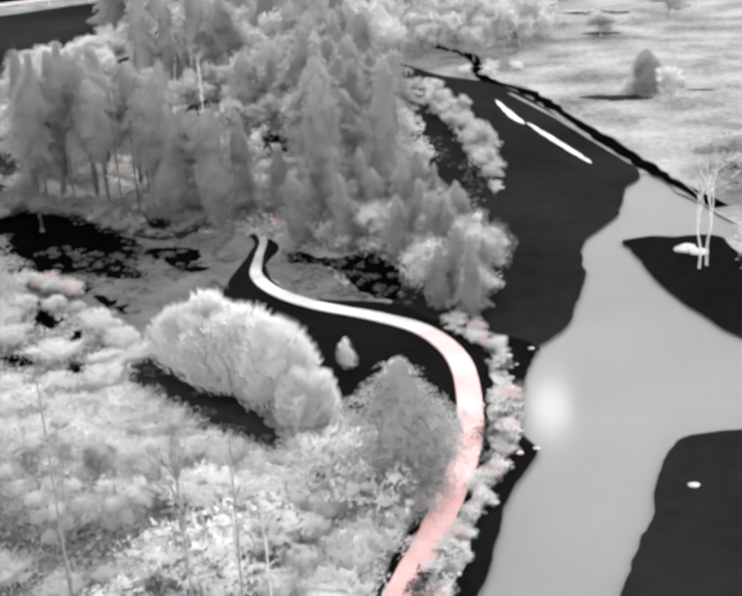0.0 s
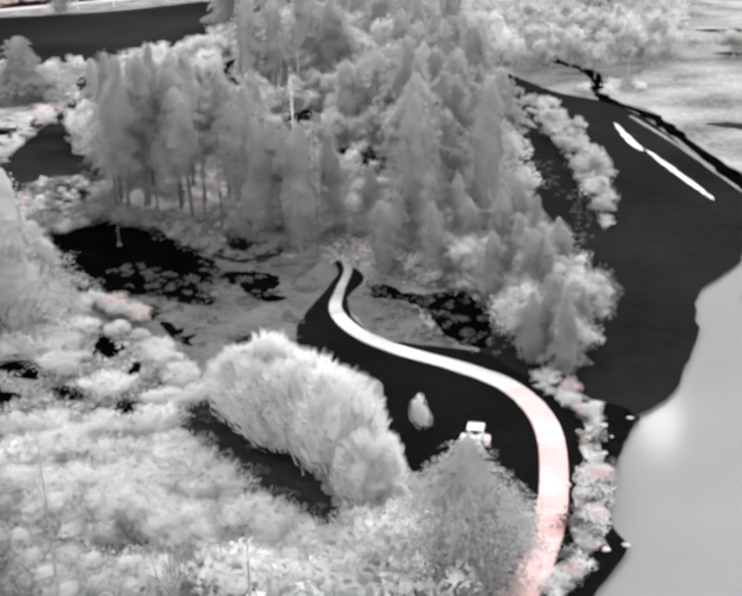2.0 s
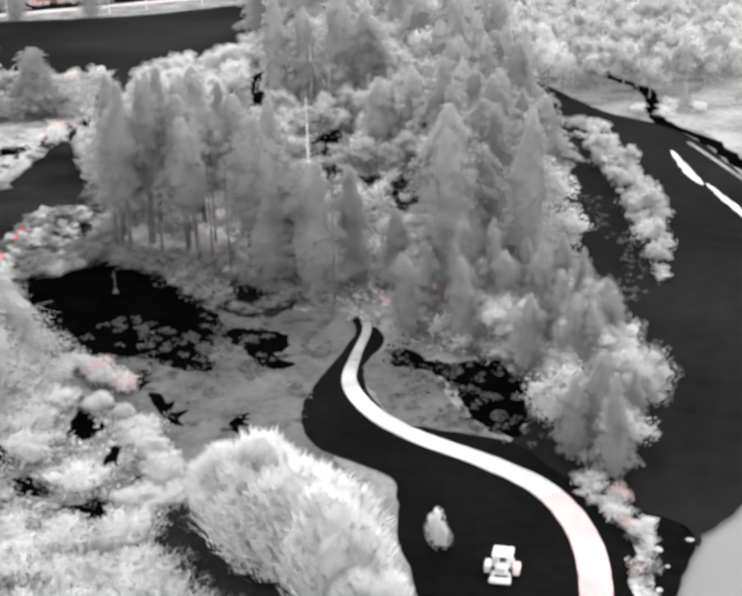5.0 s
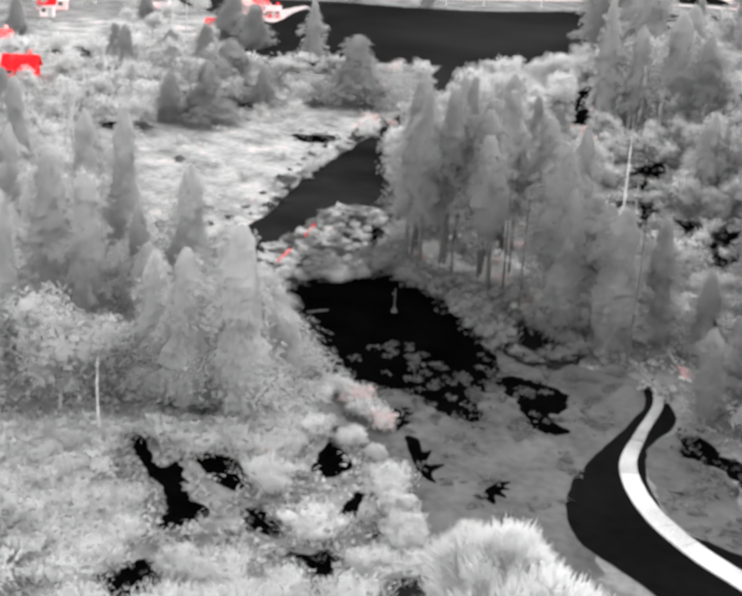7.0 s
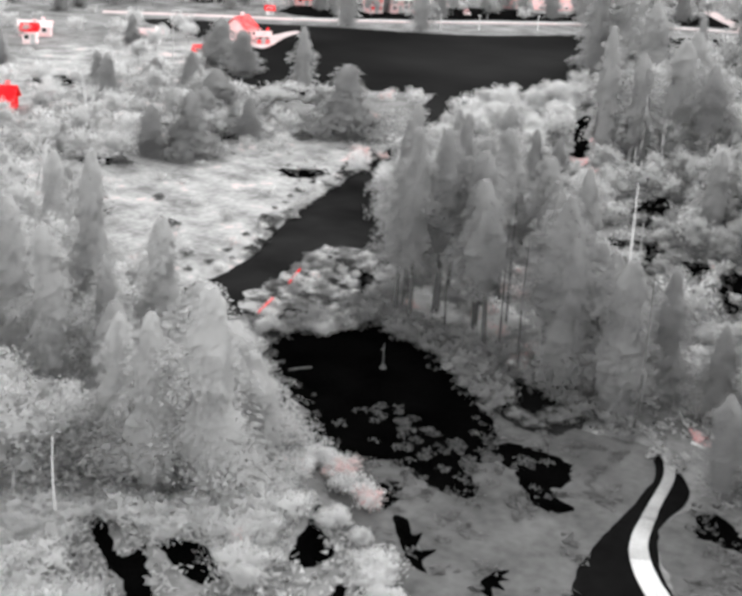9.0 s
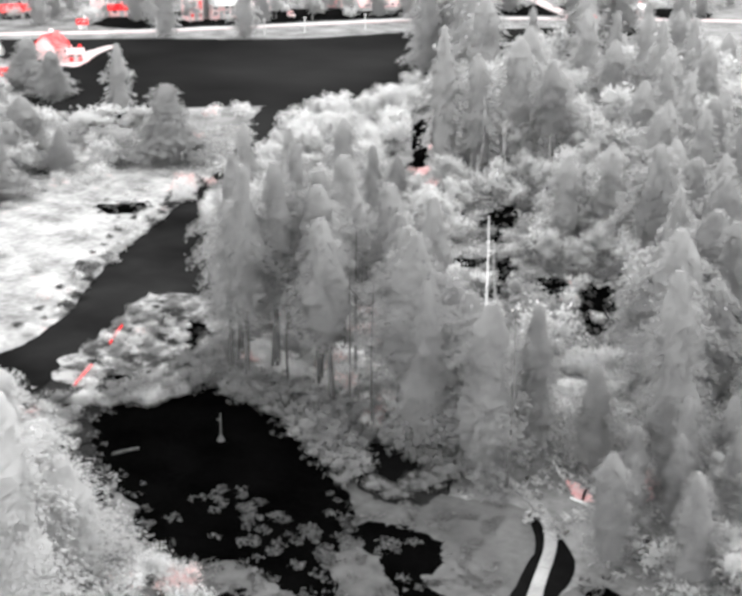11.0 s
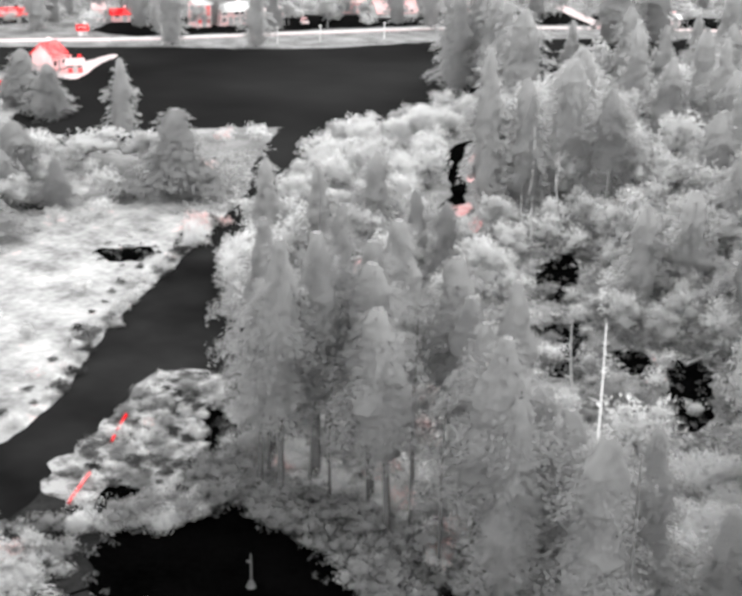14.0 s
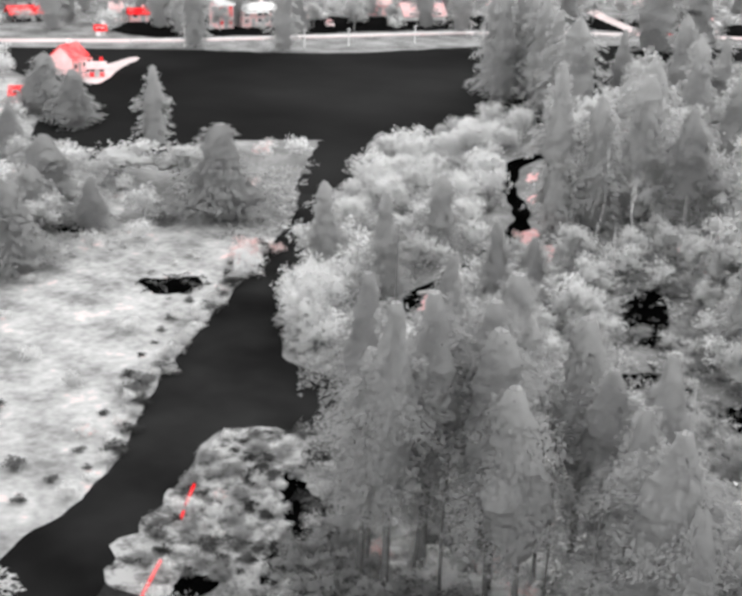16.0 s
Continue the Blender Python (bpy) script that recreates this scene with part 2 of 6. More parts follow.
PATH_LINE = [(-11.5, 12), (-10.6, 28), (-9.9, 44), (-9.4, 52.8), (-8.5, 60.6), (-8.0, 71.4), (-9.2, 81.1), (-11.4, 88.8), (-15.3, 94.4), (-20.4, 97.3), (-27, 99.7), (-31.8, 102.7), (-35.6, 107.4), (-37.2, 113), (-38.6, 119.5), (-41.3, 123.7), (-46, 127)]
LAWN_PATH = [(-41, 122), (-39, 117.3), (-38.3, 107.8), (-37.2, 100.7), (-33.9, 95.8), (-29, 93.9), (-26, 92.3), (-23.4, 85.4), (-20, 79.7), (-17.5, 76.4), (-14, 73), (-11, 69.4), (-10.2, 62), (-11, 52), (-12, 42), (-13, 10),
             (-7, 10), (-6.0, 42), (-4.6, 53.6), (-4.2, 65), (-2.9, 72), (-4.3, 75.3), (-5, 80), (-4.9, 86), (-4.8, 92), (-9, 94), (-12, 95.5), (-15.2, 97.4), (-19.7, 101.1), (-24.2, 101.3), (-29.6, 101.9), (-34.4, 108), (-35.8, 113), (-36.3, 118)]
LAWN_RIGHT = [(-58, 252), (-36.2, 222.7), (-25, 214), (-16.8, 202.5), (-7.6, 180), (1.5, 158), (3.9, 150.5), (2.2, 144), (1.3, 132), (-2.1, 121), (-1.3, 111), (-1.6, 103.7), (-2.3, 96.3), (-4.6, 92), (-8, 95),
              (-13, 98), (-14, 104), (-14.5, 115), (-17, 127), (-21.5, 140), (-28, 163), (-38, 188), (-50, 215), (-60, 240)]
STRIP = [(-93, 117), (-95.2, 124), (-95.3, 129), (-96.5, 134.6), (-98.8, 140.4), (-102, 146.5), (-105, 154.5), (-108.5, 165), (-111.3, 174), (-116.2, 188), (-119.2, 196.7), (-128, 215), (-138, 238), (-132, 240), (-127, 228), (-121.9, 213.5), (-118.4, 204.8), (-110.6, 188),
         (-103, 172), (-97, 160), (-88, 158), (-85, 149), (-93.0, 145.2), (-91.4, 137.5), (-88.4, 127.8), (-86.5, 117)]
HOLLOW_A = [(-79, 121.3), (-74, 128.6), (-66, 127), (-58.2, 121.5), (-52.5, 116.4), (-50.8, 113), (-50.4, 109.5), (-48.4, 105.8), (-51.5, 105.4), (-56, 106.4), (-61, 104.6), (-68, 110), (-75.6, 115)]
HOLLOW_B = [(-34.2, 115.5), (-29.2, 114), (-24.5, 115.4), (-20.7, 110.6), (-19.2, 102.6), (-22, 102.6), (-24.4, 105), (-26.5, 109), (-30, 111.6), (-33.6, 112.5)]
RIVER = [(-245, 262), (-214, 287.5), (-195, 299), (-176, 312), (-158, 338), (-125, 368), (-98, 380), (-85, 340), (-105, 290), (-122, 252), (-138, 236), (-150, 226), (-157, 205.5), (-172, 208), (-192, 232), (-215, 250)]
MEADOW_L = [(-94, 117), (-94.6, 124), (-94.8, 129), (-96, 134.6), (-98.3, 140.4), (-101.5, 146.5), (-104.5, 154.5), (-108, 165), (-111, 174), (-116, 188), (-123, 192), (-134, 186), (-140, 165), (-152, 150), (-135, 134), (-115, 119)]
MEADOW_R = [(-27, 220), (-22, 235), (-20, 310), (-10, 420), (60, 420), (110, 300), (80, 190), (30, 120), (13.5, 133), (5.2, 155), (-5.6, 183), (-15, 206)]

pond_rim = curve(POND, 1.5, True)
PR = np.array([(p.x, p.y) for p in pond_rim])


def pond_depth(x, y):
    """Metres from the shore, positive over the water."""
    a, b = PR, np.roll(PR, -1, 0)
    d = b - a
    t = np.clip(((x - a[:, 0]) * d[:, 0] + (y - a[:, 1]) * d[:, 1]) / (d ** 2).sum(1), 0, 1)
    far = np.sqrt(((a + t[:, None] * d - (x, y)) ** 2).sum(1)).min()
    return far if inside(x, y, PR) else -far


# ---- ground ----
def build_ground():
    xs = np.r_[-3000, -1500, -800, np.arange(-450, -12, 12.0), np.arange(-12, 30, 0.9), np.arange(30, 200, 12.0), 400, 900, 1600, 3000]
    ys = np.r_[-3000, -1500, -600, -200, -60, 0, np.arange(9, 156, 0.9), np.arange(156, 520, 12.0), 700, 1100, 1800, 3200]
    verts, faces = [], []
    for y in ys:
        for x in xs:
            z = 0.0
            if -10 < x < 28 and 9 < y < 154:
                s = min(1.0, max(0.0, (pond_depth(x, y) + 1.5) / 1.6))
                z = -0.9 * s * s * (3 - 2 * s)
            verts.append((x, y, z))
    nx = len(xs)
    for j in range(len(ys) - 1):
        for i in range(nx - 1):
            k = j * nx + i
            faces.append((k, k + 1, k + nx + 1, k + nx))
    tagged(part("ground", mesh_of("ground", verts, faces, M_FLOOR), M_FLOOR), "mottled grey woodland ground with leaf litter", "ground", kind="structure")


build_ground()
grow = []
for n, p in enumerate(pond_rim):
    d = (pond_rim[(n + 1) % len(pond_rim)] - pond_rim[n - 1]).normalized()
    out = Vector((-d.y, d.x, 0)) * 1.0
    grow.append(p + (out if not inside(p.x + out.x, p.y + out.y, PR) else -out))
bm = bmesh.new()
face = bm.faces.new([bm.verts.new((p.x, p.y, -0.25)) for p in grow])
face.normal_update()
if face.normal.z < 0:
    face.normal_flip()
bmesh.ops.triangulate(bm, faces=[face])
tagged(part("water", bm, M_WATER), "smooth light grey pond water with a sun glint", "pond", kind="structure")
 
sheet("lawn_1", LAWN_PATH, 0.04, M_LAWN, "dark short grass on both sides of the path", "lawn", 0.25)
sheet("lawn_2", LAWN_RIGHT, 0.04, M_LAWN2, "dark smooth open grass beside the pond", "lawn", 0.3)
sheet("lawn_3", STRIP, 0.05, M_STRIP, "dark mown strip running between meadow and woods", "grass strip", 0.35)
sheet("lawn_4", HOLLOW_A, 0.03, M_ROUGH, "black cold hollow among the trees", "hollow", 0.8, 0.45, 0.4)
sheet("lawn_5", HOLLOW_B, 0.05, M_ROUGH, "black hollow beside the path", "hollow", 0.9, 0.6, 0.35)
sheet("water_river", RIVER, 0.03, M_RIVER, "wide dark calm river beyond the woods", "river", 0.8, 0.1, 2.5)
sheet("meadow_1", MEADOW_L, 0.02, M_MEADOW, "bright sunlit dry meadow beside the strip", "meadow", 1.2)
sheet("meadow_3", [(-206, 246), (-172, 207), (-156, 204), (-140, 190), (-138, 172), (-160, 150), (-200, 150), (-225, 215)], 0.016, M_MEADOW, "bright dry scrubland around the sheds", "meadow", 2.0, 0.3, 1.5)
sheet("meadow_2", MEADOW_R, 0.02, M_MEADOW2, "pale sunlit meadow beyond the pond", "meadow", 1.5, 0.1, 2.5)

CREEK_SIDE = [(-107, 251), (-109, 240), (-105, 227), (-99, 217), (-95.6, 207), (-95, 197), (-95.6, 188), (-96, 181), (-93, 172.9), (-88.4, 172), (-90, 181), (-89.4, 188), (-88.8, 197), (-89, 206), (-92, 216), (-98, 226), (-102, 240), (-101, 251)]
LAWNS = [CREEK_SIDE, LAWN_PATH, LAWN_RIGHT, STRIP, HOLLOW_A, HOLLOW_B, RIVER]


# ---- trees ----
def leaf_mesh(name, places, ways, sizes, material, rng, out=None, core=None):
    """Small pointed leaf sprays: one triangle each, at the places, lying along the ways and turned to face out of the crown."""
    n = len(places)
    places, ways, sizes = np.asarray(places, float), np.asarray(ways, float), np.asarray(sizes, float)
    ways /= np.linalg.norm(ways, axis=1, keepdims=True) + 1e-9
    if out is None:
        out = places * (1, 1, 0) / (np.abs(places[:, :2]).max() + 1e-6) + (0, 0, 0.35)
    out = np.asarray(out, float)
    out /= np.linalg.norm(out, axis=1, keepdims=True) + 1e-9
    side = np.cross(ways, out + rng.normal(size=(n, 3)) * 0.35)
    side /= np.linalg.norm(side, axis=1, keepdims=True) + 1e-9
    flip = np.sign((np.cross(ways, side) * out).sum(1, keepdims=True))
    side *= np.where(flip == 0, 1, flip)
    a, b = ways * sizes[:, :1] / 2, side * sizes[:, 1:] / 2
    v = np.stack([places - a - b * 0.8, places + a, places - a * 0.7 + b], 1).reshape(-1, 3)
    me = bpy.data.meshes.new(name)
    v, faces = v.tolist(), np.arange(3 * n).reshape(-1, 3).tolist()
    if core:
        faces += [[3 * n + q for q in f] for f in core[1]]
        v += [list(p) for p in core[0]]
    me.from_pydata(v, [], faces)
    me.materials.append(material)
    me.polygons.foreach_set("use_smooth", [True] * len(faces))
    me.update()
    lie = np.repeat(out * 0.4 + rng.normal(size=(n, 3)) * 0.05 + (0, 0, 0.9), 3, 0)
    lie /= np.linalg.norm(lie, axis=1, keepdims=True)
    if core:
        lie = np.concatenate([lie, np.asarray(core[2], float)])
    me.normals_split_custom_set_from_vertices(lie.tolist())
    return me


def inner_mass(levels, sides, rng, lift=0.28, rough=0.22):
    """The dense inside of a crown: uneven rings of (x, y, z, radius or radii)."""
    verts, faces, lie = [], [], []
    for x, y, z, r in levels:
        for k in range(sides):
            a = 2 * math.pi * (k + 0.5 * (len(verts) // sides % 2)) / sides
            w = (r[k] if isinstance(r, list) else r) * (1 + rough * rng.normal())
            verts.append((x + w * math.cos(a), y + w * math.sin(a), z + 0.5 * rough * w * rng.normal()))
            o = Vector((0.25 * math.cos(a), 0.25 * math.sin(a), 0.9 + 0.4 * lift)).normalized()
            lie.append(tuple(o))
    for n in range(len(levels) - 1):
        for k in range(sides):
            a, b = n * sides + k, n * sides + (k + 1) % sides
            faces.append((a, b, b + sides, a + sides))
    return verts, faces, lie


def conifer(h, r, seed, material, bare=0.08, full=2.0, boughs=150, leaves=7500, size=0.44, core=0.6, bark=None):
    """A trunk with drooping boughs; each bough is a flat spray of needles, so that the crown closes to a ragged, blunt column."""
    rng = np.random.default_rng(seed)
    verts, faces = [], []
    lean = rng.normal(size=2) * 0.012 * h
    spine = [(lean[0] * k * k, lean[1] * k * k, h * k) for k in (0, 0.3, 0.65, 1.0)]
    tube(verts, faces, spine, [0.015 * h, 0.012 * h, 0.007 * h, 0.01], 6)
    waves = rng.uniform(0, 6.28, 6)

    def girth(k, a):
        u = min(1.0, max(0.0, (k - bare) / (1 - bare)))
        body = min(1.0, 0.5 + 2.4 * u) * (1 - u ** full) ** 0.62
        lumps = 0.16 * math.sin(k * h * 0.9 + waves[0]) + 0.14 * math.sin(2 * a + k * 7 + waves[1]) + 0.12 * math.sin(3 * a - k * 13 + waves[2]) + 0.1 * math.sin(k * h * 2.1 + a + waves[3])
        return r * (body * (1 + lumps) + 0.05)

    P, W, S, O = [], [], [], []
    rows, total = [], 0.0
    for n in range(boughs):
        k = bare + (1 - bare) * (n / boughs) ** 1.1
        a = n * 2.4 + rng.normal() * 0.4
        reach = max(0.35, girth(k, a) * (1.02 + 0.22 * rng.normal()))
        rows.append((k, reach, a))
        total += reach ** 1.5
    for k, reach, a in rows:
        d = np.array([math.cos(a), math.sin(a), 0])
        across = np.array([-d[1], d[0], 0])
        base = np.array([lean[0] * k * k, lean[1] * k * k, k * h])
        if reach > 1.2 and rng.random() < 0.3:
            tip = base + d * reach * 0.9 + (0, 0, -0.25 * reach)
            tube(verts, faces, [tuple(base), tuple(tip)], [0.03 + 0.012 * reach, 0.01], 3)
        for _ in range(max(4, int(leaves * reach ** 1.5 / total))):
            u = 0.42 + 0.64 * rng.random() ** 0.75
            p = base + d * reach * u + across * max(-1.4, min(1.4, rng.normal())) * reach * 0.2 * (0.4 + u) + (0, 0, -0.28 * reach * u * u + rng.normal() * 0.011 * h)
            P.append(p)
            W.append(d * 0.8 + across * rng.normal() * 0.6 + (0, 0, -0.35 + rng.normal() * 0.25))
            S.append((rng.uniform(0.7, 1.4) * size, rng.uniform(0.3, 0.6) * size))
            O.append((p[0] / r, p[1] / r, 0.28))
    n, sides = (26, 16) if leaves > 5000 else (14, 11)
    rings = [(lean[0] * k * k, lean[1] * k * k, k * h - 0.03 * h * (1 - k), [core * girth(k, 6.283 * q / sides) for q in range(sides)]) for k in np.linspace(bare + 0.015, 0.985, n)]
    return mesh_of("trunk", verts, faces, bark or M_BARK, True), leaf_mesh("crown", P, W, S, material, rng, O, inner_mass(rings, sides, rng, 0.28, 0.055))


def branching(rng, verts, faces, tips, start, way, length, radius, depth, spread, split=3, sides=6):
    way = Vector(way).normalized()
    bend = Vector(rng.normal(size=3)) * 0.12
    pts = [Vector(start)]
    for k in range(3):
        pts.append(pts[-1] + (way + bend * k).normalized() * length / 3)
    tube(verts, faces, pts, [radius, radius * 0.88, radius * 0.74, radius * 0.6], sides)
    if depth == 0:
        tips.append(pts[-1])
        tips.append(pts[2])
        return
    for k in range(split + (depth > 2)):
        off = Vector(rng.normal(size=3)) * spread
        w = (way + off + Vector((0, 0, 0.18))).normalized()
        branching(rng, verts, faces, tips, pts[-1] if k else pts[3], w, length * rng.uniform(0.62, 0.85), radius * 0.58, depth - 1, spread, split, max(3, sides - 1))


def broadleaf(h, r, seed, material, leaves=1500, bark=None, size=0.5, stem=0.28, flat=0.8, lobes=7, core=0.52):
    """Limbs that carry a few uneven lobes of foliage, each a rough shell of small leaf sprays."""
    rng = np.random.default_rng(seed)
    verts, faces, tips = [], [], []
    branching(rng, verts, faces, tips, (0, 0, 0), (rng.normal() * 0.05, rng.normal() * 0.05, 1), h * max(stem, 0.2), 0.02 * h, 2 if h > 5 else 1, 0.55, 3, 5)
    mid = np.array([0, 0, h * (1 + stem) / 2])
    rad = np.array([r, r, h * (1 - stem) / 2])
    turn = rng.uniform(0, 6.28)
    balls = []
    for n in range(lobes):
        a = turn + n * 2.4
        z = -0.75 + 1.35 * ((n + 0.5) / lobes)
        w = rng.uniform(0.4, 0.75) * math.sqrt(1 - 0.7 * z * z)
        balls.append((mid + np.array([w * math.cos(a), w * math.sin(a), z]) * rad, rng.uniform(0.42, 0.62)))
    balls.append((mid, 0.6))
    total = sum(b ** 2 for _, b in balls)
    P, W, S, O = [], [], [], []
    cv, cf, cn = [], [], []
    for c, b in balls:
        size3 = np.array([b * r, b * r, b * rad[2] * 1.05 * flat + 0.1 * r])
        bumps = rng.normal(size=(7, 3))
        bumps /= np.linalg.norm(bumps, axis=1, keepdims=True)
        for _ in range(int(leaves * b ** 2 / total)):
            o = rng.normal(size=3)
            o /= np.linalg.norm(o)
            if o[2] < -0.6:
                continue
            k = (0.85 + 0.5 * max(0.0, float((bumps @ o).max()) - 0.5)) * rng.uniform(0.4, 1.2)
            p = c + o * size3 * k
            if p[2] < 0.05:
                continue
            P.append(p)
            W.append(o * 0.6 + rng.normal(size=3) * 0.7)
            S.append((rng.uniform(0.6, 1.3) * size, rng.uniform(0.3, 0.65) * size))
            O.append((p - mid) / rad + (0, 0, 0.25))
        v, f, nn = inner_mass([(c[0], c[1], max(0.02, c[2] + size3[2] * core * math.sin(a)), size3[0] * core * math.cos(a) + 0.02) for a in np.linspace(-1.3, 1.5, 5)], 7, rng, 0.4, 0.1)
        cf += [tuple(q + len(cv) for q in face) for face in f]
        cv += v
        cn += nn
    return mesh_of("trunk", verts, faces, bark or M_BARK, True), leaf_mesh("crown", P, W, S, material, rng, O, (cv, cf, cn))


def plume(h, r, seed, material, strands=4200, size=1.0, stems=9, core=0.45, slim=1.0, stray=0.4):
    """A feathery bush: bundles of long upright sprays leaning outwards, of uneven height, open and dark below."""
    rng = np.random.default_rng(seed)
    verts, faces, tips = [], [], []
    for k in range(5):
        a = 2 * math.pi * k / 5 + rng.normal() * 0.3
        branching(rng, verts, faces, tips, (0.2 * math.cos(a), 0.2 * math.sin(a), 0), (math.cos(a) * 0.5, math.sin(a) * 0.5, 1), h * 0.34, 0.013 * h, 2 if h > 4 else 0, 0.4, 3, 5)
    P, W, S, O = [], [], [], []
    cv, cf, cn = [], [], []
    for n in range(stems):
        a, w = n * 2.4 + rng.normal() * 0.3, 0.62 * math.sqrt((n + 0.3) / stems)
        c = np.array([w * r * math.cos(a), w * r * math.sin(a), 0])
        tall = h * (1.0 - 0.5 * w * w) * rng.uniform(0.66, 1.06)
        wide = r * rng.uniform(0.38, 0.66)
        for _ in range(strands // stems):
            u, b = 0.22 + 0.78 * rng.random() ** 0.7, rng.uniform(0, 6.28)
            q = 1.15 * wide * math.sqrt(max(0.02, math.sin(math.pi * min(1, 0.12 + 0.86 * u)))) * rng.random() ** 0.5
            p = c * (0.55 + 0.6 * u) + (q * math.cos(b), q * math.sin(b), tall * u)
            P.append(p)
            W.append(np.array([c[0] / r * 0.5 + 0.25 * math.cos(b), c[1] / r * 0.5 + 0.25 * math.sin(b), 0.8]) + rng.normal(size=3) * stray)
            S.append((rng.uniform(0.4, 0.85) * size, rng.uniform(0.1, 0.22) * size * slim))
            O.append((p[0] / r, p[1] / r, 0.5))
        if not core:
            continue
        v, f, nn = inner_mass([(c[0] * (0.55 + 0.6 * u), c[1] * (0.55 + 0.6 * u), tall * u, core * wide * math.sqrt(max(0.01, math.sin(math.pi * (0.12 + 0.86 * u))))) for u in (0.3, 0.5, 0.68, 0.83, 0.93)], 7, rng, 0.5, 0.08)
        cf += [tuple(q + len(cv) for q in face) for face in f]
        cv += v
        cn += nn
    return mesh_of("trunk", verts, faces, M_BARK, True), leaf_mesh("crown", P, W, S, material, rng, O, (cv, cf, cn) if cv else None)


def bare_tree(h, seed, bark, spread=0.5, thick=0.016):
    rng = np.random.default_rng(seed)
    verts, faces, tips = [], [], []
    branching(rng, verts, faces, tips, (0, 0, 0), (rng.normal() * 0.08, rng.normal() * 0.08, 1), h * 0.36, thick * h, 3, spread, 2)
    return mesh_of("trunk", verts, faces, bark, True), None


def bare_stem(h, seed, bark=None):
    """A branchless trunk with a slight bend and broken stubs."""
    rng = np.random.default_rng(seed)
    verts, faces = [], []
    bend = rng.normal(size=2) * 0.25
    spine = [(bend[0] * math.sin(3 * k), bend[1] * math.sin(2 * k), h * k) for k in np.linspace(0, 1, 8)]
    tube(verts, faces, spine, [0.17 - 0.13 * k / 7 for k in range(8)], 7)
    for k in rng.uniform(0.3, 0.95, 14).tolist():
        a = rng.uniform(0, 6.28)
        p = Vector((bend[0] * math.sin(3 * k), bend[1] * math.sin(2 * k), h * k))
        tube(verts, faces, [p, p + Vector((math.cos(a), math.sin(a), 0.2)) * float(rng.uniform(0.3, 0.9))], [0.04, 0.012], 4)
    return mesh_of("trunk", verts, faces, bark or M_BARK_DARK, True), None


def forked_stem(h, seed, bark, fork, twigs, reach, rise, thick=0.1):
    """A slim bare stem with a bunch of twigs spreading at one height."""
    rng = np.random.default_rng(seed)
    verts, faces = [], []
    bend = rng.normal(size=2) * 0.12

    def at(k):
        return Vector((bend[0] * math.sin(3 * k), bend[1] * math.sin(2.4 * k), h * k))

    tube(verts, faces, [at(k) for k in np.linspace(0, 1, 9)], [thick * (1 - 0.75 * k / 8) for k in range(9)], 6)
    for n in range(twigs):
        a = n * 2.4 + rng.normal() * 0.3
        p = at(fork + 0.03 * rng.normal())
        w = Vector((math.cos(a), math.sin(a), rise + 0.2 * rng.normal())).normalized()
        e = reach * rng.uniform(0.6, 1.1)
        q = p + w * e * 0.5
        r = q + (w + Vector((0, 0, 0.25 * rise)) + Vector(rng.normal(size=3)) * 0.2).normalized() * e * 0.5
        tube(verts, faces, [p, q, r], [thick * 0.45, thick * 0.3, 0.012], 4)
        tube(verts, faces, [q, q + (w + Vector(rng.normal(size=3)) * 0.5).normalized() * e * 0.4], [thick * 0.25, 0.01], 4)
    return mesh_of("trunk", verts, faces, bark, True), None


def prototype(name, meshes, label, category, group=""):
    root = thing(name, label, category, pose(0, 0, 0), group)
    if name == "grass_clump":
        part("foliage", meshes[1], None, root)
        return root
    part("trunk", meshes[0], None, root)
    if meshes[1]:
        part("crown", meshes[1], None, root)
    return root


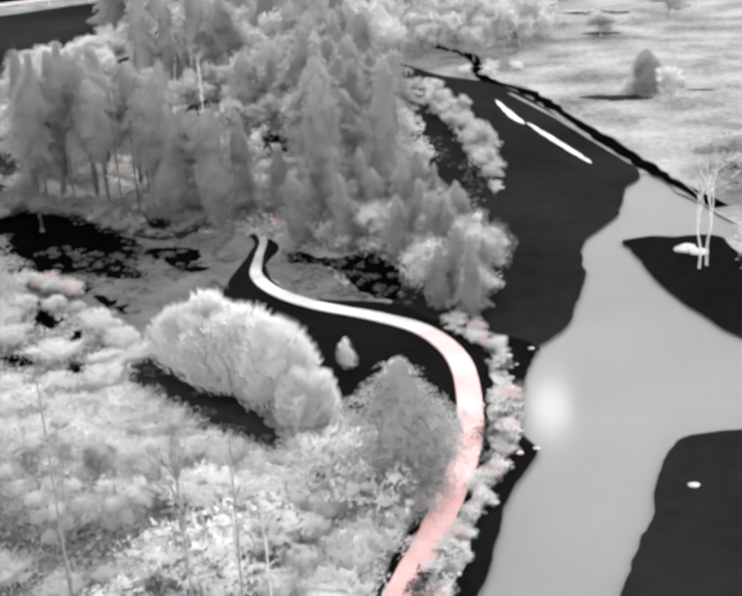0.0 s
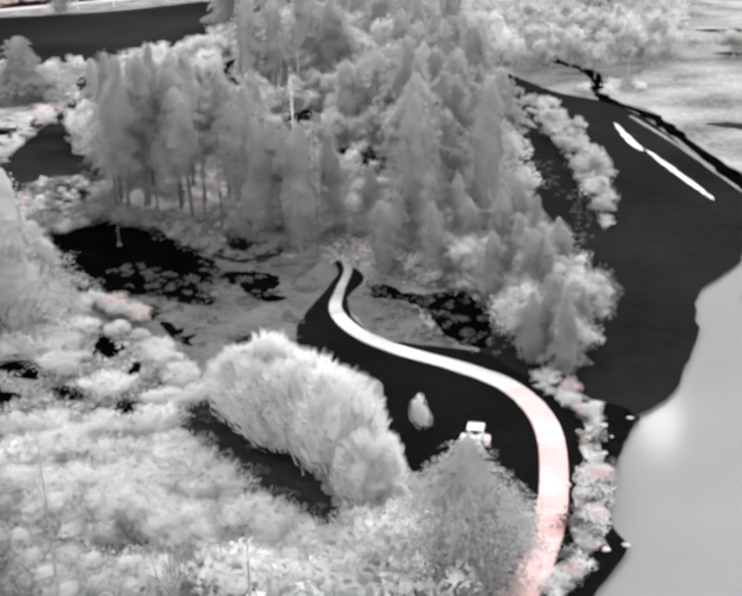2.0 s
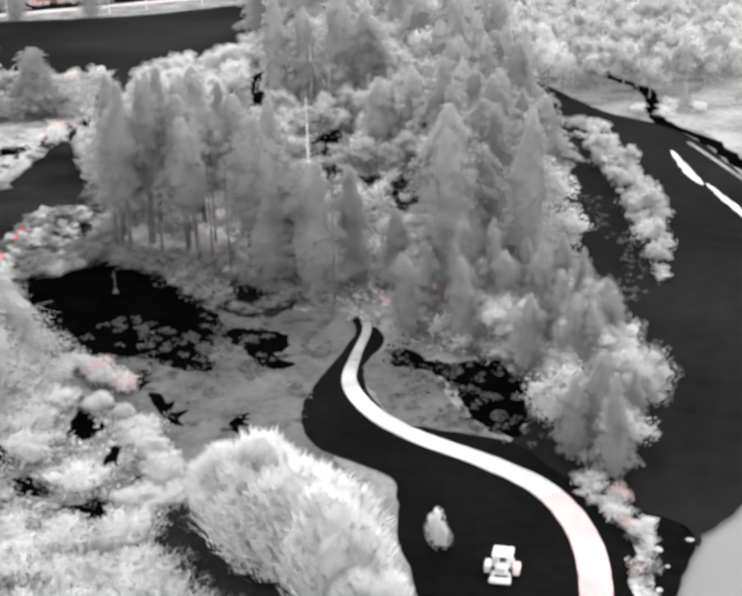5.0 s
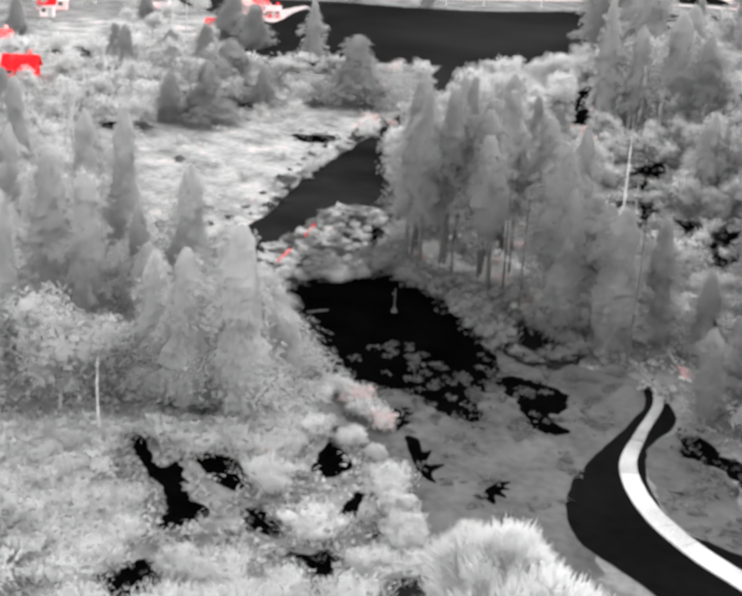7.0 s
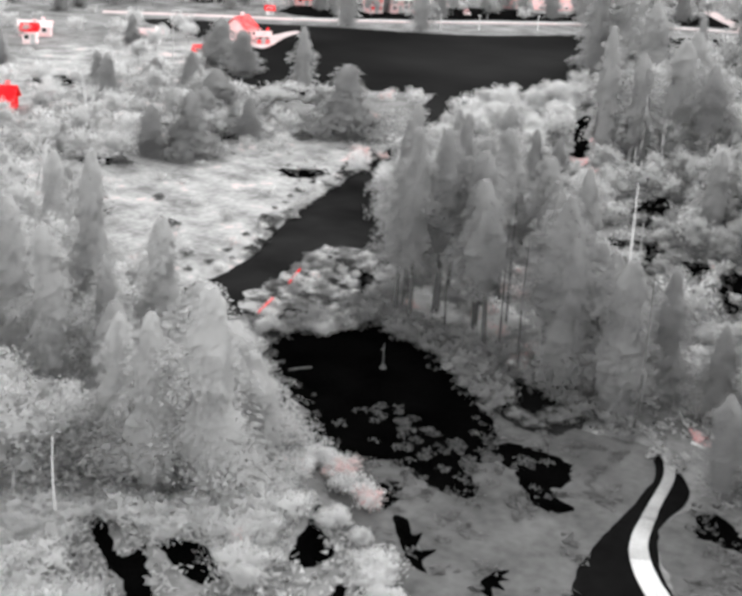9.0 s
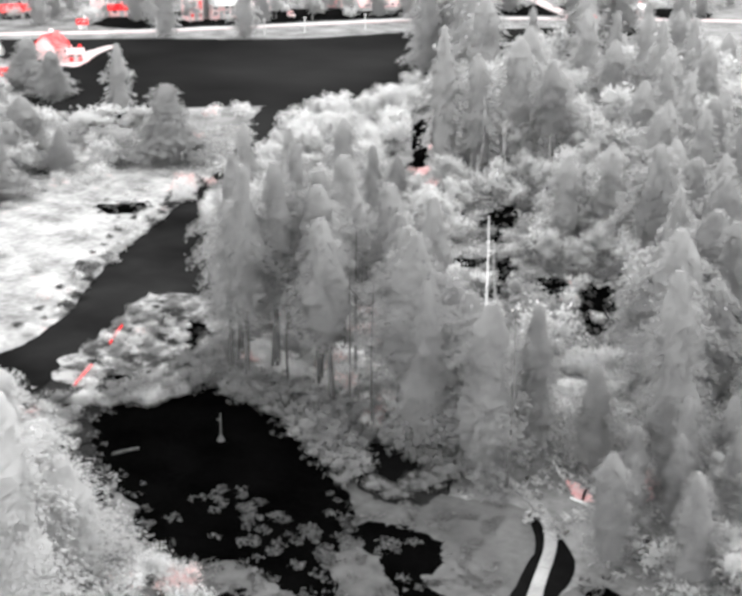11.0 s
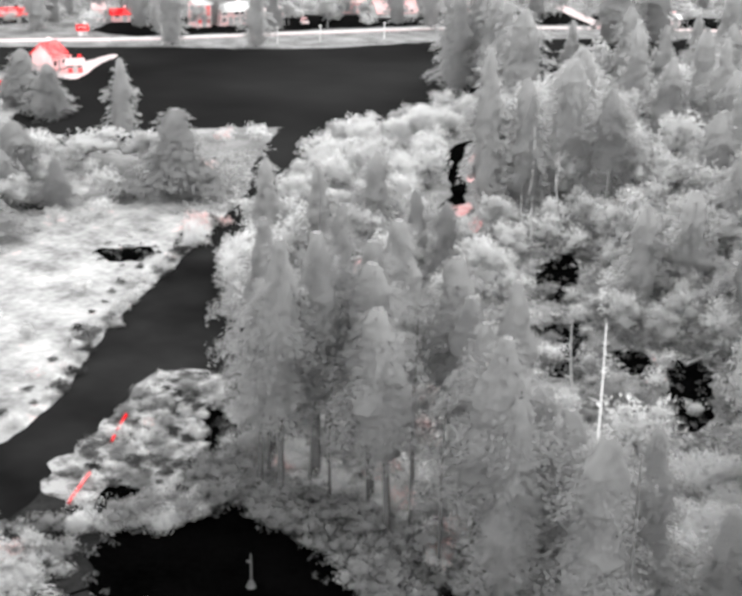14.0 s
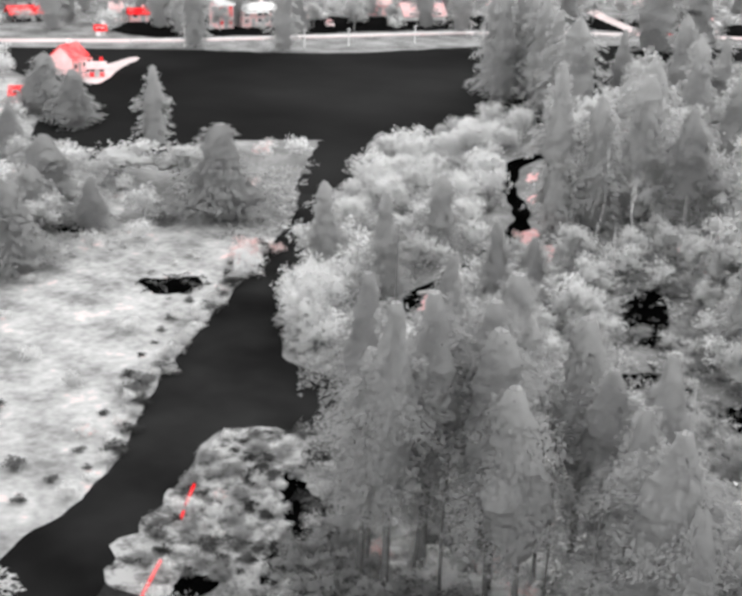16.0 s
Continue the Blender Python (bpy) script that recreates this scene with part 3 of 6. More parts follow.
KINDS = {
    "spruce": [prototype("conifer", conifer(18, 2.4 + 0.22 * k, 11 + k, M_NEEDLE, 0.05 + 0.05 * (k % 2), (1.7, 2.6, 2.0, 3.2, 1.4, 2.3)[k]), "tall grey spruce with drooping feathery branches", "conifer", "conifers in the woods") for k in range(6)],
    "nearspruce": [prototype("conifer", conifer(18, 2.4 + 0.25 * k, 17 + k, M_NEEDLE, 0.05 + 0.06 * (k % 2), (1.6, 2.6, 2.0, 3.0, 1.4)[k], 190, 8600, 0.3), "tall grey spruce with fine drooping branches", "conifer", "conifers in the woods") for k in range(5)],
    "palespruce": [prototype("conifer", conifer(18, 2.5 + 0.25 * k, 41 + k, M_NEEDLE_FAR, 0.04 + 0.06 * (k % 2), (1.7, 2.6, 2.0, 3.0)[k], 180, 8200, 0.33), "tall light grey spruce with fine drooping branches", "conifer", "conifers in the woods") for k in range(4)],
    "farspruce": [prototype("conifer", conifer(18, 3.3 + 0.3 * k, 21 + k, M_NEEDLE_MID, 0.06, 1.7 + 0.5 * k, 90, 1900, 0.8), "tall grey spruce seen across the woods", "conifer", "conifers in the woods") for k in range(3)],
    "pine": [prototype("pine_tree", conifer(17, 2.9 + 0.2 * k, 31 + k, M_NEEDLE, 0.38, 2.4, 100, 6000, 0.4), "slim grey pine with bare lower trunk", "pine", "pines in the woods") for k in range(3)],
    "tallpine": [prototype("pine_tree", conifer(20, 2.9 + 0.25 * k, 331 + k, M_NEEDLE, 0.37, (1.5, 2.2, 2.8, 1.8)[k], 95, 9000, 0.27, 0.5, M_BARK_DARK), "tall grey pine with a long bare dark trunk", "pine", "pines in the woods") for k in range(4)],
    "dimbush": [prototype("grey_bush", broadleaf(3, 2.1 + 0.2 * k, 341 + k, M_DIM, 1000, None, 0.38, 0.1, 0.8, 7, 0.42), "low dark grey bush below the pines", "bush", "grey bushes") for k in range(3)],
    "domespruce": [prototype("young_conifer", conifer(11, 3.4, 351, M_NEEDLE_MID, 0.0, 2.6, 260, 19000, 0.25, 0.52), "dense dome-shaped grey conifer with a serrated outline", "conifer")],
    "cone": [prototype("young_conifer", conifer(9, 2.3 + 0.3 * k, 51 + k, M_NEEDLE_FAR, 0.02, 2.6, 170, 9000, 0.27), "dense young conifer, grey and dome-shaped", "conifer", "young conifers") for k in range(3)],
    "farcone": [prototype("young_conifer", conifer(9, 2.3 + 0.3 * k, 56 + k, M_NEEDLE, 0.02, 2.0, 150, 4200, 0.42, 0.72), "dense young conifer, grey and dome-shaped", "conifer", "young conifers") for k in range(3)],
    "farplume": [prototype("feathery_bush", plume(8, 3.9 + 0.3 * k, 116 + k, M_PLUME, 3200, 1.7, 9), "large bright feathery bush among trees", "bush", "feathery bushes") for k in range(3)],
    "leafy": [prototype("broadleaf_tree", broadleaf(11, 3.4 + 0.3 * k, 71 + k, M_LEAF, 2000, None, 0.68), "grey broadleaf tree with uneven crown", "tree", "broadleaf trees in the woods") for k in range(4)],
    "nearleafy": [prototype("broadleaf_tree", broadleaf(11, 3.4 + 0.3 * k, 271 + k, M_LEAF, 6500, None, 0.35, lobes=12, core=0.45), "grey fine-leaved broadleaf tree with uneven crown", "tree", "broadleaf trees in the woods") for k in range(4)],
    "farleafy": [prototype("broadleaf_tree", broadleaf(11, 3.4 + 0.3 * k, 81 + k, M_LEAF, 1200, None, 0.82, lobes=6, core=0.54), "grey broadleaf tree with uneven crown", "tree", "broadleaf trees in the woods") for k in range(3)],
    "pale": [prototype("pale_tree", broadleaf(10, 3.6 + 0.3 * k, 91 + k, M_PALE, 3200, None, 0.52, lobes=10, core=0.3), "pale sun-warmed broadleaf tree with lumpy crown", "tree", "pale trees") for k in range(4)],
    "nearpale": [prototype("pale_tree", broadleaf(10, 3.6 + 0.3 * k, 291 + k, M_PALE, 7000, None, 0.34, lobes=12, core=0.42), "pale fine-leaved tree with lumpy crown", "tree", "pale trees") for k in range(3)],
    "palelow": [prototype("pale_bush", broadleaf(4, 2.2 + 0.2 * k, 95 + k, M_PALE, 650, None, 0.56, 0.14, 0.8, 8, 0.3), "low pale sun-warmed bush", "bush", "pale bushes") for k in range(3)],
    "greybush": [prototype("grey_bush", broadleaf(3, 1.9 + 0.2 * k, 99 + k, M_LEAF, 600, None, 0.48, 0.1, 0.8, 6, 0.32), "low grey leafy bush at the edge of the woods", "bush", "grey bushes") for k in range(3)],
    "fringe": [prototype("grass_clump", plume(2.5, 1.9 + 0.2 * k, 121 + k, M_FRINGE, 2300, 0.62, 9, 0.42), "tall light grass clump with upright blades", "grass clump", "grass clumps") for k in range(4)],
    "lowgrass": [prototype("grass_clump", plume(1.4, 2.5 + 0.3 * k, 221 + k, M_FRINGE, 1700, 0.68, 12, 0.38), "wide low stand of pale bending grass", "grass clump", "grass clumps") for k in range(5)],
    "plume": [prototype("feathery_bush", plume(8, 3.9 + 0.3 * k, 111 + k, M_PLUME, 15000, 1.7, 24, 0.55, 0.5, 0.22), "large bright feathery bush, dark underneath", "bush", "feathery bushes") for k in range(3)],
    "shrub": [prototype("shrub", broadleaf(3, 1.6 + 0.15 * k, 131 + k, M_SHRUB, 680, None, 0.38, 0.12, 0.8, 7, 0.22), "low mottled light grey shrub", "shrub", "shrubs") for k in range(4)],
    "dead": [prototype("dead_tree", bare_tree(11, 151 + k, M_BARK_PALE, 0.35, 0.026), "bare dead tree with whitened trunk and limbs", "dead tree", "dead trees") for k in range(3)],
    "deadthin": [prototype("dead_tree", bare_tree(11, 157 + k, M_BARK_PALE, 0.3, 0.012), "slender bare tree with pale grey limbs by the pond", "dead tree", "dead trees") for k in range(2)],
    "stem": [prototype("snag", bare_stem(17, 181 + k), "straight leafless snag with dark trunk and broken stubs", "dead tree", "leafless snags") for k in range(3)],
    "palestem": [prototype("snag", bare_stem(17, 187 + k, M_BARK_PALE), "whitened leafless snag with broken stubs", "dead tree", "leafless snags") for k in range(2)],
    "forktree": [prototype("bare_tree", forked_stem(17, 401, M_BARK_MID, 0.86, 9, 2.8, 2.2, 0.13), "slim leafless tree with a forked top above the bushes", "bare tree")],
    "pole": [prototype("snag", forked_stem(16, 403 + k, M_BARK_MID, 0.7, 5, 0.7, 0.3, 0.11), "slim straight leafless snag above the bushes", "dead tree", "leafless snags") for k in range(2)],
    "whorl": [prototype("snag", forked_stem(9.5, 407, M_BARK_PALE, 0.5, 18, 1.4, -0.1, 0.09), "slim whitened snag with a whorl of bare twigs", "dead tree")],
    "column": [prototype("columnar_shrub", plume(3, 0.75, 185, M_PLUME, 1600, 0.34, 6), "small light upright shrub on the dark grass", "shrub")],
}
TALL = {"forktree": 17, "pole": 16, "whorl": 9.5, "deadthin": 11, "tallpine": 20, "dimbush": 3, "domespruce": 11, "palespruce": 18, "palestem": 17, "lowgrass": 1.4, "nearspruce": 18, "farcone": 9, "farplume": 8, "nearleafy": 11, "nearpale": 10, "stem": 17, "column": 3, "farspruce": 18, "farleafy": 11, "fringe": 2.5, "spruce": 18, "pine": 17, "cone": 9, "leafy": 11, "pale": 10, "palelow": 4, "greybush": 3, "plume": 8, "shrub": 3, "dead": 11}
WIDE = {"forktree": 1, "pole": 1, "whorl": 1, "deadthin": 1, "tallpine": 3.3, "dimbush": 2.2, "domespruce": 3.4, "palespruce": 3.6, "palestem": 1, "lowgrass": 3.1, "nearspruce": 3.6, "farcone": 2.6, "farplume": 4.2, "nearleafy": 3.8, "nearpale": 4.0, "stem": 1, "column": 0.75, "farspruce": 3.6, "farleafy": 3.8, "fringe": 1.9, "spruce": 3.6, "pine": 3.1, "cone": 2.6, "leafy": 3.8, "pale": 4.0, "palelow": 2.4, "greybush": 2.0, "plume": 4.2, "shrub": 1.8, "dead": 1}
planted, used = [], {}
walkway = [(p.x, p.y) for p in curve(PATH_LINE, 1.0)]


def off_path(x, y):
    return min(math.hypot(x - a, y - b) for a, b in walkway)

tree_rng = np.random.default_rng(5)


def plant(kind, x, y, h, r=None):
    """One tree of the kind, of height h and crown radius r."""
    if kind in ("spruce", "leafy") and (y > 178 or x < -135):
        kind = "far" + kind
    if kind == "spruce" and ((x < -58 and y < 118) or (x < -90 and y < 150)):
        kind = "palespruce"
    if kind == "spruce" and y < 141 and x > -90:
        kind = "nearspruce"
    if kind in ("cone", "plume") and y > 120:
        kind = "far" + kind
    if kind in ("leafy", "pale") and (y < 74 or (105 < y < 134 and -80 < x < -10)):
        kind = "near" + kind
    k = used.get(kind, 0)
    used[kind] = k + 1
    src = KINDS[kind][k % len(KINDS[kind])]
    s = h / TALL[kind]
    w = r / WIDE[kind] if r else s ** 0.8
    m = pose(x, y, -0.03, tree_rng.normal() * 1.2, tree_rng.normal() * 1.2, tree_rng.uniform(0, 360)) @ Matrix.Diagonal((w, w, s, 1))
    planted.append((x, y, w * WIDE[kind]))
    if k < len(KINDS[kind]):
        src.matrix_basis = m
        return src
    return copy_thing_at(src, m)


def copy_thing_at(src, m):
    ob = copy_thing(src, Matrix.Identity(4))
    ob.matrix_basis = m
    return ob


# clearings with a dark floor: growth stays low along the camera's sight lines
CLEARINGS = [(-62.3, 169, 2.0), (-55.4, 167, 2.2), (-50.5, 168.6, 2.9), (-76.9, 164, 2.6), (-71.6, 191, 4.4), (-69.8, 173, 3.4), (-93.2, 207, 1.8), (-97, 217, 2.0), (-102.4, 228, 2.0), (-105, 240, 2.0), (-92.6, 182, 2.0), (-108, 338, 5), (-55.2, 154.6, 1.0), (-45, 146, 2.2)]


def hides_floor(x, y, tall):
    for a, b, w in CLEARINGS:
        d = Vector((-32 - a, 64 - b)).normalized()
        along, across = (x - a) * d.x + (y - b) * d.y, abs((x - a) * d.y - (y - b) * d.x)
        if -w < along < 60 and across < 0.8 * w + (0.1 if tall > 9 else 0.3) * tall and tall > 0.37 * along + 0.3:
            return True
    for a, b, w, ex, ey in ((-51.5, 167, 2.2, 2.8, 9.6), (-51.5, 167, 2.4, -9.7, 39), (-52, 167, 2.8, -28, 64), (-69.5, 177, 3.0, -42, 72), (-77, 161.5, 2.0, -30, 65), (-61.5, 162.8, 1.6, -27, 63), (-56.6, 167.1, 1.6, -27, 63), (-49, 159, 2.2, -27, 63), (-49, 159, 2.2, -9.7, 39), (-69.5, 171, 2.6, -42, 72), (-72, 188, 2.2, -42, 72), (-20, 144, 1.2, 3, 8), (-25, 158, 1.0, 3, 8)):
        d = Vector((ex - a, ey - b))
        slope = 44 / d.length
        d.normalize()
        along, across = (x - a) * d.x + (y - b) * d.y, abs((x - a) * d.y - (y - b) * d.x)
        if -w < along < 70 and across < w + 0.16 * tall and tall > slope * along + 0.2:
            return True
    return False


# ground spots kept free of crowns to fit the camera's view
OPEN_SPOTS = [(-50.3, 164), (-49.2, 168), (-57, 168.2), (-63.6, 168.4), (-61.6, 164.6), (-78.4, 163.6), (-69.2, 150.6), (-66.3, 138.7), (-63.8, 134.6), (-58.3, 133.4), (-58, 129.5), (-74.4, 137.1)]
OPEN_FROM = [(-21.7, 57.9), (-29.2, 65.1), (-35.1, 68.6)]


def closes_view(x, y, tall, wide, clear=0.0):
    for a, b in OPEN_SPOTS:
        for ex, ey in OPEN_FROM:
            d = Vector((ex - a, ey - b))
            reach = d.length
            d.normalize()
            along, across = (x - a) * d.x + (y - b) * d.y, abs((x - a) * d.y - (y - b) * d.x)
            if -1 < along < 60 and across < 1.1 + 0.6 * wide and tall > 44.5 * along / reach + 0.2 > clear:
                return True
    return False


def fill(poly, spacing, mix, tries=4000, avoid=None, keep_off=True, clear_of=()):
    """Plants a wood: mix is rows of (kind, share, lowest, highest)."""
    xs, ys = [p[0] for p in poly], [p[1] for p in poly]
    shares = np.cumsum([m[1] for m in mix]) / sum(m[1] for m in mix)
    done = 0
    for _ in range(tries):
        x, y = tree_rng.uniform(min(xs), max(xs)), tree_rng.uniform(min(ys), max(ys))
        if not inside(x, y, poly) or any((x - a) ** 2 + (y - b) ** 2 < spacing ** 2 for a, b, _ in planted[-400:]):
            continue
        if keep_off and any(inside(x, y, l) for l in LAWNS):
            continue
        if any(inside(x, y, a) for a in (GAPS if avoid is None else avoid)):
            continue
        kind, _, lo, hi = mix[int(np.searchsorted(shares, tree_rng.random()))]
        tall = tree_rng.uniform(lo, hi)
        wide = 0.55 * WIDE[kind] * (tall / TALL[kind]) ** 0.8
        if any(inside(x + wide * math.cos(a), y + wide * math.sin(a), p) for p in clear_of for a in (0, 1.05, 2.1, 3.14, 4.2, 5.25)):
            continue
        if hides_floor(x, y, tall) or closes_view(x, y, tall, WIDE[kind] * (tall / TALL[kind]) ** 0.8, 0.33 * tall if kind == "tallpine" else 0) or off_path(x, y) < 1.0 + wide:
            continue
        plant("palelow" if kind == "pale" and tall < 5 else kind, x, y, tall)
        done += 1
    return done


KINDS["warm"] = [prototype("warm_shrub", broadleaf(2, 1.3 + 0.1 * k, 191 + k, M_WARMLEAF, 480, None, 0.32, 0.1, 0.8, 6, 0.14), "small sun-warmed shrub, white with pink patches", "shrub", "warm shrubs") for k in range(3)]
TALL["warm"], WIDE["warm"] = 2, 1.4
M_HOTLEAF = mat("hot_leaves", (0.92, 0.58, 0.57), (0.92, 0.88, 0.87), 0.9, 4.0, bump=0, low=0.35, high=0.6, leaf=0.5)
KINDS["hotshrub"] = [prototype("warm_shrub", broadleaf(2, 1.4, 231 + k, M_HOTLEAF, 600, None, 0.28, 0.1, 0.8, 6, 0.14), "small hot shrub glowing pink and white", "shrub", "warm shrubs") for k in range(2)]
TALL["hotshrub"], WIDE["hotshrub"] = 2, 1.4
KINDS["tuft"] = [prototype("dark_tuft", broadleaf(0.8, 1.0, 211 + k, M_DARKLEAF, 420, None, 0.24, 0.08, 0.8, 5, 0.3), "low dark grass tuft on the meadow", "tuft", "dark tufts") for k in range(2)]
TALL["tuft"], WIDE["tuft"] = 0.8, 1.0

# hollows and openings where nothing grows; long gaps and spots are painted shade
FORE_HOLLOWS = [[(-66.4, 85.6), (-65.9, 86.4), (-61.6, 84), (-61.7, 86.1), (-57.3, 82.5), (-54.8, 82.1), (-54.3, 80.2), (-55.7, 77.8), (-57.1, 80.1), (-59.3, 81.9), (-62.6, 83.1)],
                [(-56.3, 98.1), (-54.6, 96.4), (-53.2, 94.9), (-51.5, 93.9), (-51.2, 91.3), (-52.8, 90.6), (-53.9, 92.4), (-55.2, 95.6)], [(-48.4, 91.1), (-46.6, 87.6), (-47.5, 87), (-48.6, 89.6)], [(-61.3, 87.2), (-58.3, 88.5), (-55, 86.5), (-55.8, 85.1), (-58.4, 85.5)]]
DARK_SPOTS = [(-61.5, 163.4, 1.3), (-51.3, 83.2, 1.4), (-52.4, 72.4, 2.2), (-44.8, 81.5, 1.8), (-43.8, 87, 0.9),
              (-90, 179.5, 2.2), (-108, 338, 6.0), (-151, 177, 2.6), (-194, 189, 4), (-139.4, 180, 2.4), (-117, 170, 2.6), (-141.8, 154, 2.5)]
SHADE_GAPS = [[(-54, 170.6), (-51.4, 172.9), (-48.8, 166.6), (-47.6, 160.4), (-48.8, 157.5), (-51.1, 161.7)], [(-60, 170.4), (-56.3, 172), (-54.6, 167.6), (-56.2, 166)],
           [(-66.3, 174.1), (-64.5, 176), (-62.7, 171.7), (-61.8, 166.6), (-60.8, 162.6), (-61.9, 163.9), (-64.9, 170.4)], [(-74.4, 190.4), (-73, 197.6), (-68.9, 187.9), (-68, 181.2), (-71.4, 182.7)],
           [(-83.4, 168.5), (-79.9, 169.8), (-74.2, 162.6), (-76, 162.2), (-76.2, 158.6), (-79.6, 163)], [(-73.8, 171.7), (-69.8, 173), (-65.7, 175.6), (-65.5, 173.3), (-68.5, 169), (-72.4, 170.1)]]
NOTCH = [(-28.5, 163.7), (-27.3, 168.9), (-23.4, 158.2), (-18.3, 149.2), (-16.6, 135.4), (-19.1, 138), (-22.4, 144.2), (-25.8, 147.1)]
CLEAR = SHADE_GAPS + [NOTCH] + [[(x + r * math.cos(a), y + r * math.sin(a)) for a in np.linspace(0, 5.5, 8)] for x, y, r in DARK_SPOTS]


def lane(x, y, w, long, toward=(-24, 62)):
    """The open ground in front of a spot, towards the flight."""
    d = Vector((toward[0] - x, toward[1] - y)).normalized()
    n = Vector((-d.y, d.x)) * w
    a, b = Vector((x, y)) - d * w, Vector((x, y)) + d * long
    return [tuple(a + n), tuple(a - n), tuple(b - n), tuple(b + n)]


GAPS = CLEAR + [lane(-51, 167, 3.2, 36), lane(-76.9, 164, 2.6, 20), lane(-71.5, 191, 4.6, 36), lane(-62.3, 169, 1.8, 24), lane(-69, 150, 2.2, 16), lane(-66, 138, 2.0, 12), lane(-92, 180, 2.4, 22)]
GAPS += [lane(x, y, 2.6, 15, (-38, 70)) for x, y in ((-106, 239), (-102.4, 228), (-97.5, 219), (-93.3, 207))]
GAPS += [lane(x, y, r, 5, (-5, 25)) for x, y, r in DARK_SPOTS[1:4]]
GAPS += FORE_HOLLOWS + [lane(x, y, r, 7, (-5, 25)) for x, y, r in ((-60, 83.5, 3.6), (-56, 80.5, 3.4), (-52.6, 92.5, 3.0), (-47.7, 89, 2.4), (-58, 86.6, 3.2), (-63.5, 84.5, 3.2), (-51, 84, 2.6))]
LIGHT_GAP = [(-48, 150), (-43.9, 152.4), (-39.5, 136), (-43, 133.6)]
GAPS += [lane(-178, 163, 6, 16, (-5, 30)), lane(-39.6, 126.4, 2.4, 8, (0, 10)), LIGHT_GAP, [(-93, 117), (-80, 119), (-66, 111), (-62.5, 103.5), (-70, 101), (-80, 106), (-92, 111)]]
BANK_DARK = [(-85.4, 142), (-82, 140.2), (-78.6, 136.6), (-75.6, 132.8), (-74.4, 129.4), (-76.4, 128), (-79.8, 129.6), (-79.8, 133.1), (-82.2, 136.6)]
BANK_NOTCH = [(-83.3, 125.2), (-83.3, 126.7), (-81.9, 127.5), (-80.8, 126.7), (-81.2, 125.1), (-81.5, 123.5), (-81.9, 121.9)]
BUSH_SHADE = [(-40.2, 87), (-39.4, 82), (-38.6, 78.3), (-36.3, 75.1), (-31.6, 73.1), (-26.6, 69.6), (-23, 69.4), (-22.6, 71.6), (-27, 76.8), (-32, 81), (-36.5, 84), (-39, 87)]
GAPS += [BUSH_SHADE]
GROUND_DIPS = [[(-54.9, 102.8), (-53.7, 104.5), (-52.4, 102.8), (-52.2, 100.5), (-53.9, 101.2)],
               [(-51.2, 100.1), (-50.1, 100.4), (-48.7, 98.9), (-48.2, 99.5), (-47.4, 97.4), (-46.3, 98.4), (-46.3, 96.6), (-45.2, 95.6), (-46.9, 95.9), (-49.2, 98)]]
WARM_EDGE = [(-40.9, 128.3), (-39.8, 128.2), (-38.2, 126.8), (-37.9, 125.5), (-38.7, 125.7), (-40, 127.2)]
GAPS += [lane(-39.6, 126.9, 2.0, 9, (-20, 55)), lane(-53.4, 123.4, 3.2, 3, (-20, 55))]
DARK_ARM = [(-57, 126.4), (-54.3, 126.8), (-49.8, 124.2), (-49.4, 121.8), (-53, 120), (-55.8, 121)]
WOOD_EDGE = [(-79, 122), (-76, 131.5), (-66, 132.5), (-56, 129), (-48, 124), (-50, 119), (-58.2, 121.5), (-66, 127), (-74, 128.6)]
# sun flecks under the pines, painted as very pale ground
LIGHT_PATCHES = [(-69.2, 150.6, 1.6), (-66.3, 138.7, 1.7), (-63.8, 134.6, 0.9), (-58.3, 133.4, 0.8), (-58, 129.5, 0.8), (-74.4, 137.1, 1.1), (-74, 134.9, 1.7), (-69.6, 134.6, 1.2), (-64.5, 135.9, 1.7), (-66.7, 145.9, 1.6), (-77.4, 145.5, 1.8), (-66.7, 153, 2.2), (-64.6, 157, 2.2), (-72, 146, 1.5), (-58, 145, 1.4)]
PATCHES = [lane(x, y, r, r + 4, (-27, 63)) for x, y, r in LIGHT_PATCHES]

